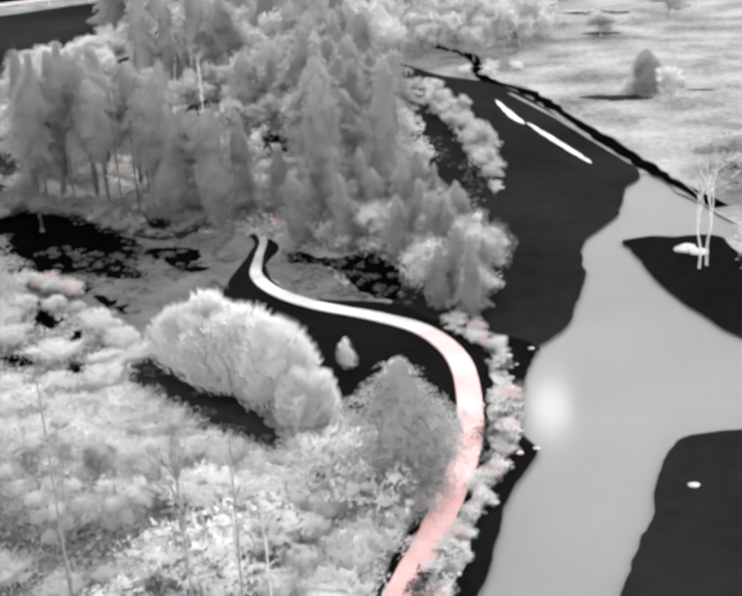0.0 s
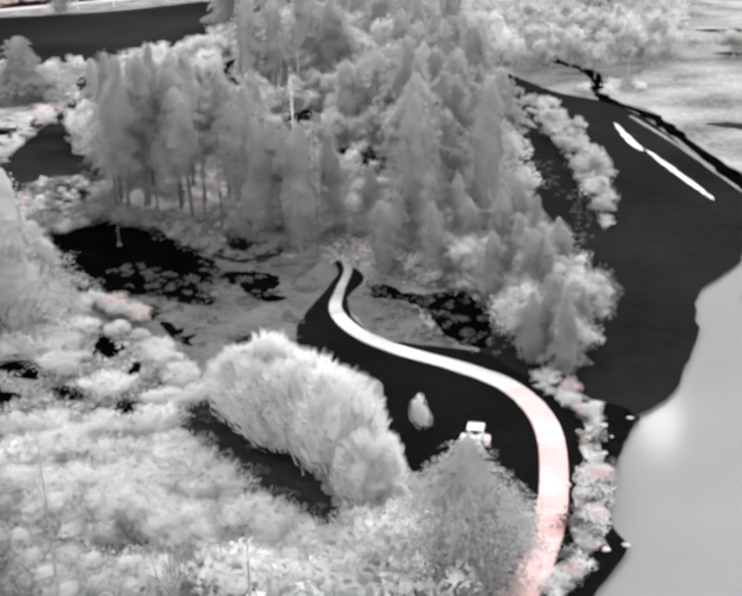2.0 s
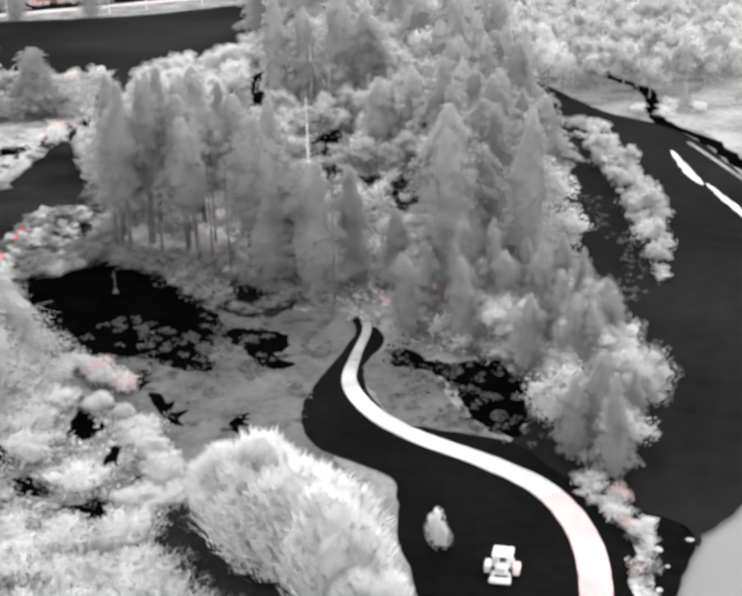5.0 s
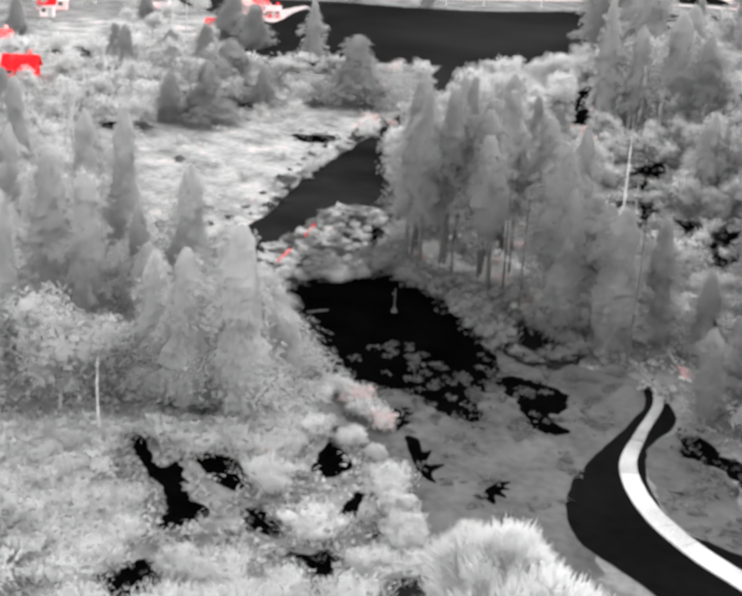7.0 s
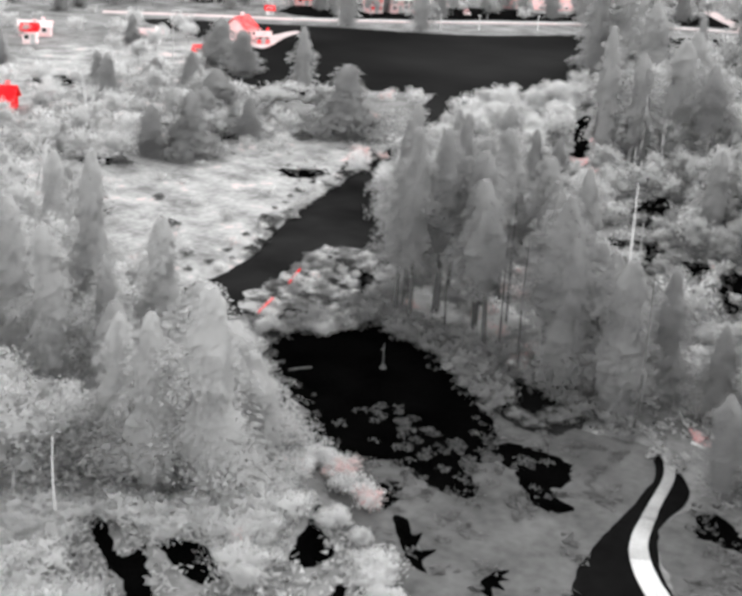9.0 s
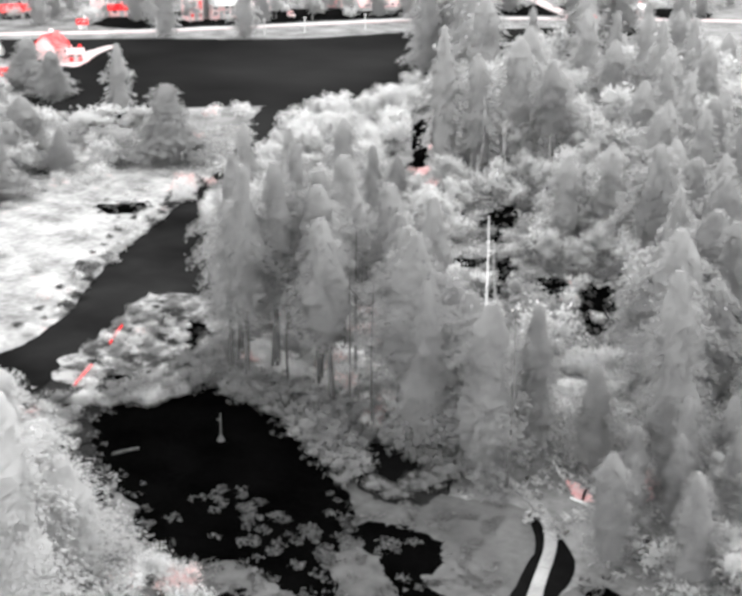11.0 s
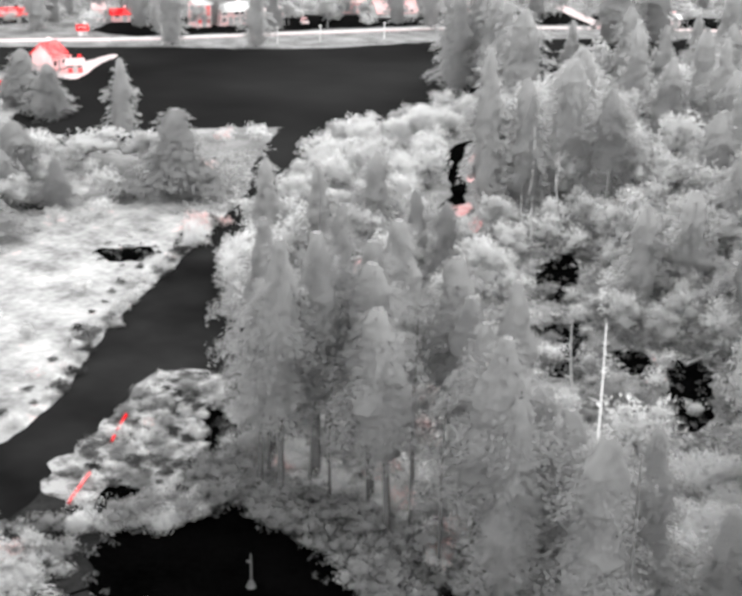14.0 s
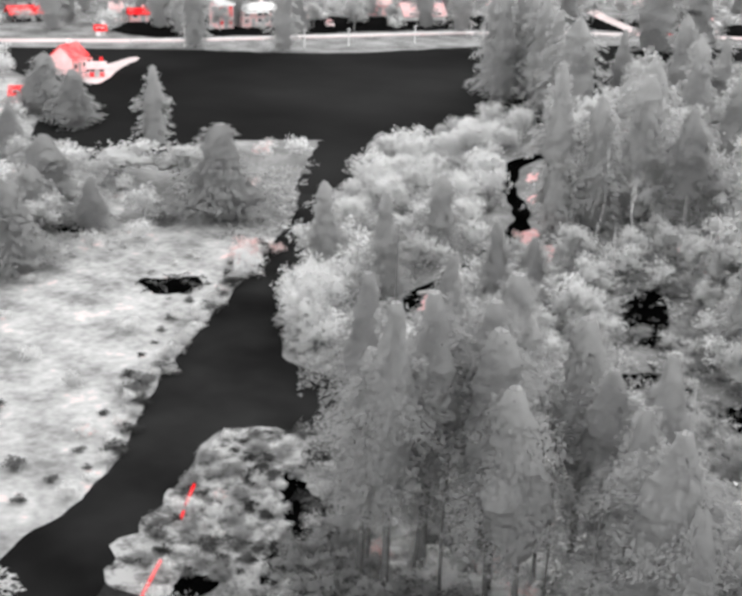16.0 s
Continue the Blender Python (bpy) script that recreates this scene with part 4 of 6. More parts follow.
# single trees
for kind, x, y, h, r in (
    ("spruce", -80, 105.4, 15.5, 4.6), ("spruce", -73.4, 103.4, 11.5, 4.2), ("spruce", -67.6, 101.4, 10, 4.0), ("spruce", -63.4, 98.2, 10, 3.2), ("leafy", -74.5, 108.5, 3.4, 1.8), ("leafy", -79, 112.5, 2.6, 1.6), ("tallpine", -71.3, 130.9, 20.5, 3.2), ("tallpine", -70.5, 134.6, 20, 3.4), ("tallpine", -65.8, 134.3, 18.5, 3.2), ("tallpine", -60, 138, 16, 2.9), ("tallpine", -75.3, 136.1, 20, 3.4), ("tallpine", -67.8, 138, 19, 3.3), ("tallpine", -62.4, 130.5, 17, 3.0), ("tallpine", -73.4, 131.4, 17, 2.6), ("tallpine", -73.6, 141.4, 20, 3.4), ("tallpine", -68.4, 143, 19, 3.4), ("tallpine", -63, 142.4, 17, 3.2),
    ("tallpine", -54, 127.6, 18, 3.4), ("spruce", -40, 132, 8.5, 3.0),  ("spruce", -49.5, 131, 13, 3.6), ("tallpine", -56.6, 131.4, 17, 3.4), ("spruce", -52, 127, 15, 3.2), ("spruce", -46.2, 125, 14.6, 3.2), ("spruce", -53.4, 134, 12.5, 3.6), ("spruce", -45, 132, 12.5, 3.6), ("spruce", -57, 137, 18, 3.6),
    ("palestem", -47.4, 126.6, 20.3, 1.1), ("palestem", -68, 84, 6.9, 0.8), ("palestem", -58.6, 157.5, 8, 1.0), ("palestem", -196, 222.2, 9.5, 1.0), ("palestem", -105.1, 120.2, 4, 0.6), ("palestem", -93.4, 105.6, 3, 0.6), ("palestem", -77.1, 194.9, 7, 0.8), ("palestem", -82, 203.6, 4.5, 0.7), ("palestem", -75.9, 249.5, 6.5, 0.8), ("palestem", -85, 213, 11, 1.2), ("domespruce", -11.6, 64.2, 10.6, 3.5), ("leafy", -9.9, 66.6, 5.2, 2.2), ("warm", -9.0, 62.6, 1.6, 0.8), ("plume", -35.6, 85, 5.0, 3.2), ("plume", -32.2, 82.4, 7.4, 4.4), ("plume", -28.4, 79.8, 7.8, 5.0), ("plume", -24.6, 77, 8.0, 3.7), ("plume", -21, 73.6, 5.2, 2.8), ("plume", -27.4, 81.6, 6.0, 3.2),
    ("column", -20.4, 85, 2.9, 1.0), ("spruce", -156, 217, 12.5, 2.9), ("cone", -127, 193, 12, 5.4), ("cone", -142, 176, 8, 3.4), ("cone", -147, 184, 9.5, 3.6), ("spruce", -92, 108, 18.5, 4.2), ("cone", -134, 164, 10, 4),
    ("cone", -120, 129, 8.2, 2.4), ("dead", -159, 165, 10.6, None), ("dead", -135, 137, 10, None), ("dead", -126, 132, 11, None), ("deadthin", 11, 115, 12.6, None), ("cone", 4, 203, 7.6, 2.8), ("leafy", 8.5, 193, 6.9, 2.6),
    ("leafy", -6, 262, 6, 5), ("leafy", 9, 290, 8, 6), ("forktree", -17.3, 39.8, 17, 1), ("pole", -16.5, 44.1, 15.2, 1), ("pole", -28.4, 47, 16.6, 1), ("whorl", -15.7, 46.8, 9.6, 1), ("deadthin", -85.7, 216, 12, None), ("deadthin", -80, 211, 10, None), ("deadthin", -84.6, 258, 10, None),
    ("spruce", -137, 323, 23.6, 6), ("spruce", -131, 289, 21, 4), ("spruce", -126, 281, 20, 4.2), ("spruce", -121, 285, 22, 4.4), ("spruce", -127, 294, 21, 4.4), ("spruce", -113, 272, 19, 4.4), ("spruce", -118, 279, 20, 4.2), ("spruce", -107, 266, 19, 4.4), ("spruce", -90, 211, 21, 3.4), ("spruce", -86, 214, 17, 3.4), ("spruce", -83, 222, 19, 3.8), ("leafy", 17, 143, 5, 5), ("leafy", 22, 150, 6, 5), ("leafy", 15, 154, 5, 4), ("deadthin", 10.2, 114, 11, None), ("leafy", 18, 112, 7, 4),
    ("leafy", -139, 203, 6, 6), ("leafy", -148, 200, 5, 6), ("leafy", -134, 200, 7, 4.5), ("spruce", -206.5, 296.5, 17, 4), ("spruce", -188.8, 305, 15, 3.2), ("spruce", -120, 358, 20, 6), ("spruce", -112, 366, 18, 6), ("cone", -176, 222, 9, 4), ("cone", -186, 226, 10, 4.5),
):
    plant(kind, x, y, h, r)

# woods
fill([(-60, 128), (-57, 126), (-46, 122), (-42, 129), (-36, 122), (-33, 132), (-40, 150), (-56, 148)], 3.7, (("spruce", 6, 13, 20), ("pine", 2, 13, 18)))
fill([(-74, 140), (-66, 130.5), (-60, 128), (-57, 148), (-66, 152), (-74, 148)], 4.6, (("tallpine", 6, 16, 20), ("leafy", 1, 3, 5)))
fill([(-84, 166), (-76, 158), (-58, 160), (-55, 175), (-58, 200), (-70, 214), (-84, 205)], 3.6, (("leafy", 6, 4, 8), ("pale", 1.5, 3, 6), ("spruce", 0.7, 9, 13)))
fill([(-86, 162), (-78, 150), (-40, 150), (-33, 133), (-24, 140), (-30, 185), (-45, 212), (-60, 235), (-78, 228), (-84, 205)], 4.7, (("spruce", 5, 12, 19), ("pine", 2, 13, 18), ("leafy", 4, 6, 11), ("pale", 1, 4, 7)))
fill([(-30, 135), (-16, 128), (-14, 116), (-19, 111), (-25, 116), (-35, 117.5), (-36, 124)], 3.1, (("leafy", 2, 4, 6.5), ("spruce", 6, 6, 10)))
fill([(-155, 128), (-100, 96), (-76, 78), (-64, 88), (-60, 97), (-66, 104.5), (-75, 110), (-90, 120), (-96, 117), (-112, 117), (-135, 132)], 4.0, (("spruce", 6, 10, 17), ("cone", 1, 6, 10), ("leafy", 4, 5, 9), ("pale", 2.5, 4, 8), ("dead", 0.2, 8, 12)))
fill([(-46, 62), (-32, 48), (-27, 47), (-28, 63), (-42, 64)], 3.4, (("leafy", 5, 4, 7), ("lowgrass", 3, 1, 2)))
fill([(-28, 63), (-27, 47), (-13, 43), (-12, 60), (-16, 66), (-22, 64)], 2.8, (("pale", 3, 3, 5), ("fringe", 4, 1.5, 3), ("lowgrass", 3, 1, 2)))
fill([(-22, 64), (-16, 66), (-11.6, 56), (-11.4, 68.6), (-14.5, 72), (-19, 75)], 1.9, (("lowgrass", 4, 0.9, 1.8), ("fringe", 2, 1.2, 2.2), ("palelow", 1, 1.4, 2.4)))
fill([(-42, 64), (-20, 62), (-16, 66), (-24, 68.5), (-30, 71), (-36, 76), (-42, 80)], 1.9, (("lowgrass", 5, 0.9, 1.8), ("fringe", 2, 0.9, 1.9), ("palelow", 0.7, 1.4, 2.4)))
fill([(-76, 78), (-46, 63), (-42, 70), (-40, 83), (-40.4, 87.2), (-44.4, 90.6), (-47.4, 93.4), (-51, 96), (-54, 97.6), (-60, 97), (-64, 90)], 1.6, (("lowgrass", 7, 0.8, 1.6), ("fringe", 1.5, 1.1, 2.2), ("shrub", 1, 1.0, 2.0), ("palelow", 0.5, 1.6, 2.6), ("warm", 0.7, 1, 2)), clear_of=FORE_HOLLOWS + GROUND_DIPS + [CLEAR[len(SHADE_GAPS) + 1 + k] for k in range(1, 5)])
fill([(-113, 198), (-105, 193), (-97, 200), (-100, 214), (-108, 236), (-112, 256), (-120, 260), (-124.5, 232), (-116.5, 214)], 3.1, (("pale", 5, 2.6, 6.8), ("plume", 0.6, 3, 5), ("shrub", 2, 1.5, 3), ("leafy", 1, 3, 6), ("tuft", 1, 0.6, 1)))
fill([(-112, 178), (-104, 174), (-90, 178), (-88, 196), (-98, 200), (-108, 190)], 4.0, (("pale", 4, 2.5, 5), ("leafy", 2, 4, 7), ("spruce", 0.5, 9, 12)))
fill([(-107.5, 176.6), (-101, 176), (-92, 162.5), (-96, 161.5), (-102, 167)], 2.6, (("pale", 4, 3, 6), ("leafy", 1, 4, 6), ("palelow", 1, 2, 3)))
fill([(-88, 162), (-82, 160), (-78, 152), (-80, 147), (-78, 142), (-75, 140), (-75, 150), (-80, 165), (-86, 172)], 4.8, (("spruce", 4, 11, 16), ("leafy", 2, 6, 9)))
fill([(-100, 250), (-84, 228), (-60, 238), (-44, 218), (-40, 228), (-60, 265), (-78, 330), (-100, 345), (-118, 300), (-112, 262)], 6.4, (("spruce", 4, 13, 20), ("leafy", 5, 7, 12), ("pale", 3, 5, 9)))
fill([(-62, 262), (-40, 232), (-24, 234), (-18, 250), (-22, 320), (-60, 340)], 6.0, (("leafy", 5, 7, 11), ("pale", 1, 5, 8)), keep_off=False, avoid=[LAWN_RIGHT])
fill([(-190, 150), (-160, 135), (-140, 150), (-128, 176), (-132, 186), (-150, 200), (-168, 205), (-200, 210)], 6.0, (("cone", 1.5, 6, 9), ("leafy", 2, 4, 7), ("pale", 4, 3, 5.5), ("shrub", 3, 2, 4)))
fill([(-170, 356), (-225, 308), (-275, 270), (-320, 330), (-250, 420), (-150, 470), (-100, 460), (-100, 405), (-140, 400)], 8.5, (("spruce", 3, 10, 17), ("leafy", 4, 4, 9), ("cone", 1, 7, 10), ("pale", 3, 2.5, 5)))
fill([(-275, 270), (-320, 330), (-340, 200), (-240, 150), (-208, 172), (-214, 200), (-228, 222), (-246, 240), (-258, 256)], 9.5, (("leafy", 3, 3, 7), ("palelow", 4, 2, 4), ("cone", 1.2, 6, 9), ("shrub", 2, 1.5, 3)), tries=1800)
fill([(-215, 262), (-200, 215), (-172, 206), (-160, 190), (-200, 212), (-240, 240)], 8, (("leafy", 2, 4, 7), ("cone", 1, 6, 9), ("pale", 5, 3, 6)))
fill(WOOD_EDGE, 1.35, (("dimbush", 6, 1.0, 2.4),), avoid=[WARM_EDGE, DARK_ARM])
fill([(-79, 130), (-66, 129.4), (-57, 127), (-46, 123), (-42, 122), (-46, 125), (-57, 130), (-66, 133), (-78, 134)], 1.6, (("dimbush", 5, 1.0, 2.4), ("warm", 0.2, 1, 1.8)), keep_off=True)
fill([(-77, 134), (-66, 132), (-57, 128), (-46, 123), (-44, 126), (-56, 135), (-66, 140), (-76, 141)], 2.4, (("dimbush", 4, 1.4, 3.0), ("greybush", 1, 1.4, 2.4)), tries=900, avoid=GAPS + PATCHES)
for a, b, r in LIGHT_PATCHES:
    for _ in range(9):
        plant(("warm", "shrub", "warm", "lowgrass", "warm", "shrub", "warm", "hotshrub")[int(tree_rng.integers(8))], a + tree_rng.normal() * 0.55 * r, b + tree_rng.normal() * 0.45 * r, tree_rng.uniform(0.7, 1.6))
fill([(-36, 121), (-30, 117), (-20, 113), (-17, 110), (-17, 104), (-15, 104), (-14, 114), (-30, 121)], 2.2, (("greybush", 4, 1.6, 3.4), ("shrub", 1, 1.5, 3)), keep_off=True)
fill([(-102, 167), (-93, 162.6), (-90, 157.8), (-96, 159.6)], 1.5, (("shrub", 2, 0.7, 1.5), ("greybush", 2, 0.8, 1.6)), tries=600, keep_off=False)
fill([(-88, 148), (-83, 143), (-79, 138), (-76, 134), (-74, 137), (-78, 143), (-84, 150)], 1.4, (("tuft", 3, 0.5, 1.1), ("greybush", 2, 0.8, 1.6)), tries=600)
for x, y, h in ((-70.9, 134.3, 17), (-65.6, 133.7, 16), (-73.6, 132.7, 15), (-63.6, 136.7, 14), (-57.5, 128.5, 13), (-52, 126.5, 15), (-44, 124.5, 14), (-61, 131, 12), (-68.4, 133, 11), (-88, 165, 13)):
    plant("stem", x, y, h)
fill(LIGHT_GAP, 2.0, (("palelow", 3, 1.6, 3), ("lowgrass", 3, 1, 2), ("warm", 1, 1, 2)), avoid=())
fill([(-86, 168), (-78, 160), (-50, 154), (-46, 165), (-46, 190), (-62, 212), (-84, 200)], 2.0, (("shrub", 1, 0.7, 1.5), ("greybush", 2, 0.8, 1.8), ("dimbush", 5, 0.8, 1.9), ("palelow", 1, 1, 2)), tries=1600, avoid=CLEAR)
fill([(-70, 56), (-50, 30), (-34, 8), (-19, 8), (-18, 42), (-34, 46), (-48, 60), (-64, 74)], 5.5, (("farleafy", 4, 4, 8), ("palelow", 2, 2, 4)), tries=900)
# shrubs in the open: bank of the strip, pond margin, edges of the right lawn, hollows
fill([(-87.5, 126), (-90.5, 137), (-92, 144.5), (-88.5, 146.5), (-84, 142), (-80.5, 137), (-78, 131), (-81, 127)], 1.2, (("warm", 1.6, 0.4, 0.9), ("tuft", 3, 0.25, 0.8), ("shrub", 2, 0.5, 1.2), ("dimbush", 2, 0.5, 1.2)), avoid=[BANK_DARK, BANK_NOTCH])
fill(BANK_DARK, 1.5, (("tuft", 3, 0.4, 0.9), ("shrub", 1.5, 0.6, 1.4)), tries=200, keep_off=False, avoid=())
for p in curve([(-80.7, 120.6), (-78.9, 121.4), (-77.2, 122.6), (-76, 124.6), (-75.2, 126.6)], 0.7):
    plant(("fringe", "greybush", "shrub")[int(tree_rng.integers(3))], p.x - 0.4 + tree_rng.normal() * 0.3, p.y + 0.3 + tree_rng.normal() * 0.3, tree_rng.uniform(1.1, 1.8))
fill([(-93, 116), (-86, 119), (-82, 119.6), (-77.4, 115), (-78, 111.5), (-90, 110)], 1.7, (("dimbush", 3, 0.9, 2.0), ("greybush", 1.2, 0.8, 1.8), ("tuft", 2, 0.6, 1.1)), keep_off=False, avoid=())
fill([(-38, 209), (-29.4, 187), (-21.2, 165), (-14.2, 141), (-13.2, 142), (-18.2, 165.5), (-25.4, 188), (-34, 210)], 1.7, (("greybush", 3, 0.9, 2.8), ("shrub", 2, 1, 2.6), ("leafy", 1, 2.5, 4), ("warm", 1, 0.8, 1.6)), keep_off=False)
fill([(-19, 112), (-15, 116), (-12.5, 112), (-9.5, 104), (-11, 97), (-14, 99.5), (-17, 103)], 2.2, (("spruce", 2.5, 6, 9), ("leafy", 2, 3.5, 6), ("shrub", 1.5, 1.5, 3), ("warm", 1, 1.2, 2.2)), keep_off=False)
for p in curve([(-59.3, 97.6), (-60.2, 100.8), (-60.3, 103.4), (-57.8, 102), (-54.9, 100.6), (-52.7, 99.7)], 0.6):
    plant(("warm", "shrub", "warm", "warm", "warm", "hotshrub")[int(tree_rng.integers(6))], p.x + tree_rng.normal() * 0.25, p.y + tree_rng.normal() * 0.25, tree_rng.uniform(1.2, 1.9))
fill([(-99, 127), (-96.6, 130), (-100, 141), (-103.4, 146.5), (-106.4, 154.5), (-110, 165), (-113, 174), (-115, 180), (-117, 178), (-115, 172), (-109.6, 156), (-104.4, 145)], 2.6, (("tuft", 4, 0.25, 0.6), ("warm", 1, 0.8, 1.4)), keep_off=False, avoid=())
for p in curve([(-96, 130), (-97.4, 134.6), (-99.6, 140.4), (-102.8, 146.5), (-105.8, 154.5), (-109.2, 165), (-112, 174), (-116.4, 186)], 1.3):
    if tree_rng.random() < 0.8:
        plant(("shrub", "warm", "greybush", "tuft")[int(tree_rng.integers(4))], p.x + tree_rng.normal() * 0.4, p.y + tree_rng.normal() * 0.4, tree_rng.uniform(0.6, 1.2))
# several of these pale shrubs are added to stand for sun flecks
for x, y, h in ((-69.3, 150.5, 2.2), (-68.6, 148.2, 1.6), (-65.9, 138.3, 2.4), (-66.6, 136.8, 1.6), (-59.8, 131.8, 1.3), (-57.7, 129.4, 1.2), (-113, 177.5, 3.0), (-111.5, 176, 2.6), (-134, 196, 3), (-70.2, 135.4, 2), (-78.6, 143, 1.8), (-115, 181.5, 2.2), (-139, 221, 3), (-136, 226, 3)):
    plant("warm", x, y, h)
for x, y, h in ((-82.4, 114.8, 1.7), (-83.4, 114.2, 2.0), (-83, 113.2, 1.6), (-115.9, 182.3, 2.4), (-114.4, 180.6, 2.0), (-65.9, 138, 1.8), (-66.4, 136.4, 1.4), (-69.3, 150.2, 2.0), (-57.7, 129.2, 1.2), (-35, 130.1, 1.4), (-58.2, 101.6, 1.0), (-92.3, 205.3, 1.2), (-108.4, 135, 0.8), (-131, 205, 2.0)):
    plant("hotshrub", x, y, h)
for _ in range(9):
    plant("hotshrub", -115.2 + tree_rng.normal() * 0.9, 181.4 + tree_rng.normal() * 1.2, tree_rng.uniform(0.9, 1.8))
for _ in range(60):
    x, y = tree_rng.uniform(-150, -98), tree_rng.uniform(122, 190)
    if inside(x, y, MEADOW_L):
        plant("tuft" if tree_rng.random() < 0.4 else "shrub", x, y, tree_rng.uniform(0.6, 1.5))
# scattered pale shrubs added in place of sun flecks in the woods
for _ in range(70):
    x, y = tree_rng.uniform(-84, -18), tree_rng.uniform(122, 230)
    if not any(inside(x, y, l) for l in LAWNS):
        plant("warm", x, y, tree_rng.uniform(1, 2.4))


# ---- ground details ----
def ribbon(name, points, width, z, material, label, category, wobble=0.2):
    c = curve(points, 1.0)
    left, right = [], []
    for i, p in enumerate(c):
        d = (c[min(i + 1, len(c) - 1)] - c[max(i - 1, 0)]).normalized()
        n = Vector((-d.y, d.x, 0))
        w = width / 2 * (1 + wobble * noise.noise(Vector((i * 0.31, z * 50, width))) * 2)
        left.append(p + n * w)
        right.append(p - n * w)
    verts = [(p.x, p.y, z) for p in left] + [(p.x, p.y, z) for p in right]
    k = len(c)
    faces = [(i + k, i + k + 1, i + 1, i) for i in range(k - 1)]
    return tagged(part(name, mesh_of(name, verts, faces, material), material), label, category, kind="structure")


sheet("ground_clearing", [(-61.4, 104.6), (-58, 106.4), (-54, 112), (-56, 118), (-53.5, 121.5), (-49.4, 121), (-45, 122.4), (-39.6, 122), (-38, 116), (-37.2, 108), (-36, 101.4), (-33, 96.2), (-31, 92), (-36, 88), (-42, 87), (-50.1, 93.6), (-56, 99)], 0.022, M_CLEARING, "smooth grey trodden clearing beside the path", "clearing", 0.8, 0.5, 0.5)
sheet("ground_island", [(-36, 112), (-34.6, 115.6), (-30, 112.6), (-28, 110), (-25.6, 105.6), (-22, 102.4), (-24, 101.5), (-29.6, 102.4), (-34.2, 108)], 0.045, M_CLEARING, "smooth grey litter patch between hollow and path", "clearing", 0.4, 0.5, 0.4)
for n, poly in enumerate(FORE_HOLLOWS):
    sheet("ground_gap_%d" % (n + 1), poly, 0.0335 + 0.0004 * n, M_ROUGH, "black gap between tall grass clumps", "hollow", 0.3, 1.0, 0.3)
# shade between trees as black sheets, outlined to fit the camera's view
for n, poly in enumerate(SHADE_GAPS):
    sheet("tree_gap_shade_%d" % (n + 1), poly, 0.036 + 0.0004 * n, M_ROUGH, "long black sheet for shade between the trees", "hollow", 0.5, 0.8, 0.4)
sheet("lawn_7", NOTCH, 0.042, M_LAWN2, "dark open grass running into the edge of the woods", "lawn", 0.8, 0.4, 0.5)
# shade between shrubs, painted as near-black ground
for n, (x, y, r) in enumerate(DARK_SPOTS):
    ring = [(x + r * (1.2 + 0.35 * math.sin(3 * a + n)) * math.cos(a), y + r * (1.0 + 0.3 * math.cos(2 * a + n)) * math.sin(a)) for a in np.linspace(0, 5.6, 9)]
    sheet("shrub_gap_shade_%d" % (n + 1), ring, 0.035 + 0.0004 * n, M_ROUGH, "small black sheet for shade between shrubs", "hollow", 0.7, 0.8, 0.4)
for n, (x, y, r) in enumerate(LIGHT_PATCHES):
    sheet("ground_patch_%d" % (n + 1), [(x + 1.1 * r * math.cos(a), y + r * (1.0 + 0.2 * math.sin(2 * a + n)) * math.sin(a)) for a in np.linspace(0, 5.5, 8)], 0.03 + 0.0004 * n, M_SAND_SUNFLECK, "pale ground with painted sun flecks under the pines", "bare patch", 0.6, 0.8, 0.4)
RAGGED_HOLLOW = [(-52, 114.4), (-49.1, 116.3), (-45.5, 115.9), (-43.9, 113.5), (-44.3, 111.1), (-42, 109.4), (-43.9, 107.7), (-45.3, 109), (-47.7, 111.4), (-50.5, 113)]
sheet("ground_black_1", RAGGED_HOLLOW, 0.032, M_ROUGH, "black hollow with ragged edges", "hollow", 0.65, 0.9, 0.25)
sheet("ground_black_2", GROUND_DIPS[0], 0.033, M_ROUGH, "small black hollow with ragged edges", "hollow", 0.2, 1.0, 0.25)
sheet("ground_black_3", GROUND_DIPS[1], 0.034, M_ROUGH, "small black patch with finger-like ends", "hollow", 0.1, 1.0, 0.25)
# shade below the front trees, put into this sheet's colour
sheet("wood_edge_shade", WOOD_EDGE, 0.026, M_DARK_SHADE, "leaf litter darkened for shade at the edge of the woods", "leaf litter", 0.8, 0.8, 0.4)
sheet("ground_black_6", DARK_ARM, 0.0275, M_LAWN, "black leaf litter below the trees", "leaf litter", 0.8, 0.8, 0.4)
sheet("ground_dark_5", [(-77.7, 110.2), (-76, 113.3), (-76.2, 115.4), (-72, 112.8), (-68.6, 108.3), (-71.6, 107.8), (-75.5, 108.7)], 0.027, M_DARK_SHADE, "dark leaf litter below conifers", "leaf litter", 0.8, 0.8, 0.4)
sheet("ground_dark_7", [(-94, 117), (-92, 124), (-87, 125), (-83.4, 124), (-80.4, 121.6), (-76.4, 120), (-75.6, 114), (-79, 108.6), (-90, 110)], 0.028, M_DARK_SHADE, "dark scrub ground beside the strip", "ground", 1.0, 0.8, 0.4)
sheet("ground_black_9", BANK_DARK, 0.067, M_ROUGH, "black ground among tufts on the bank", "hollow", 0.7, 0.9, 0.3)
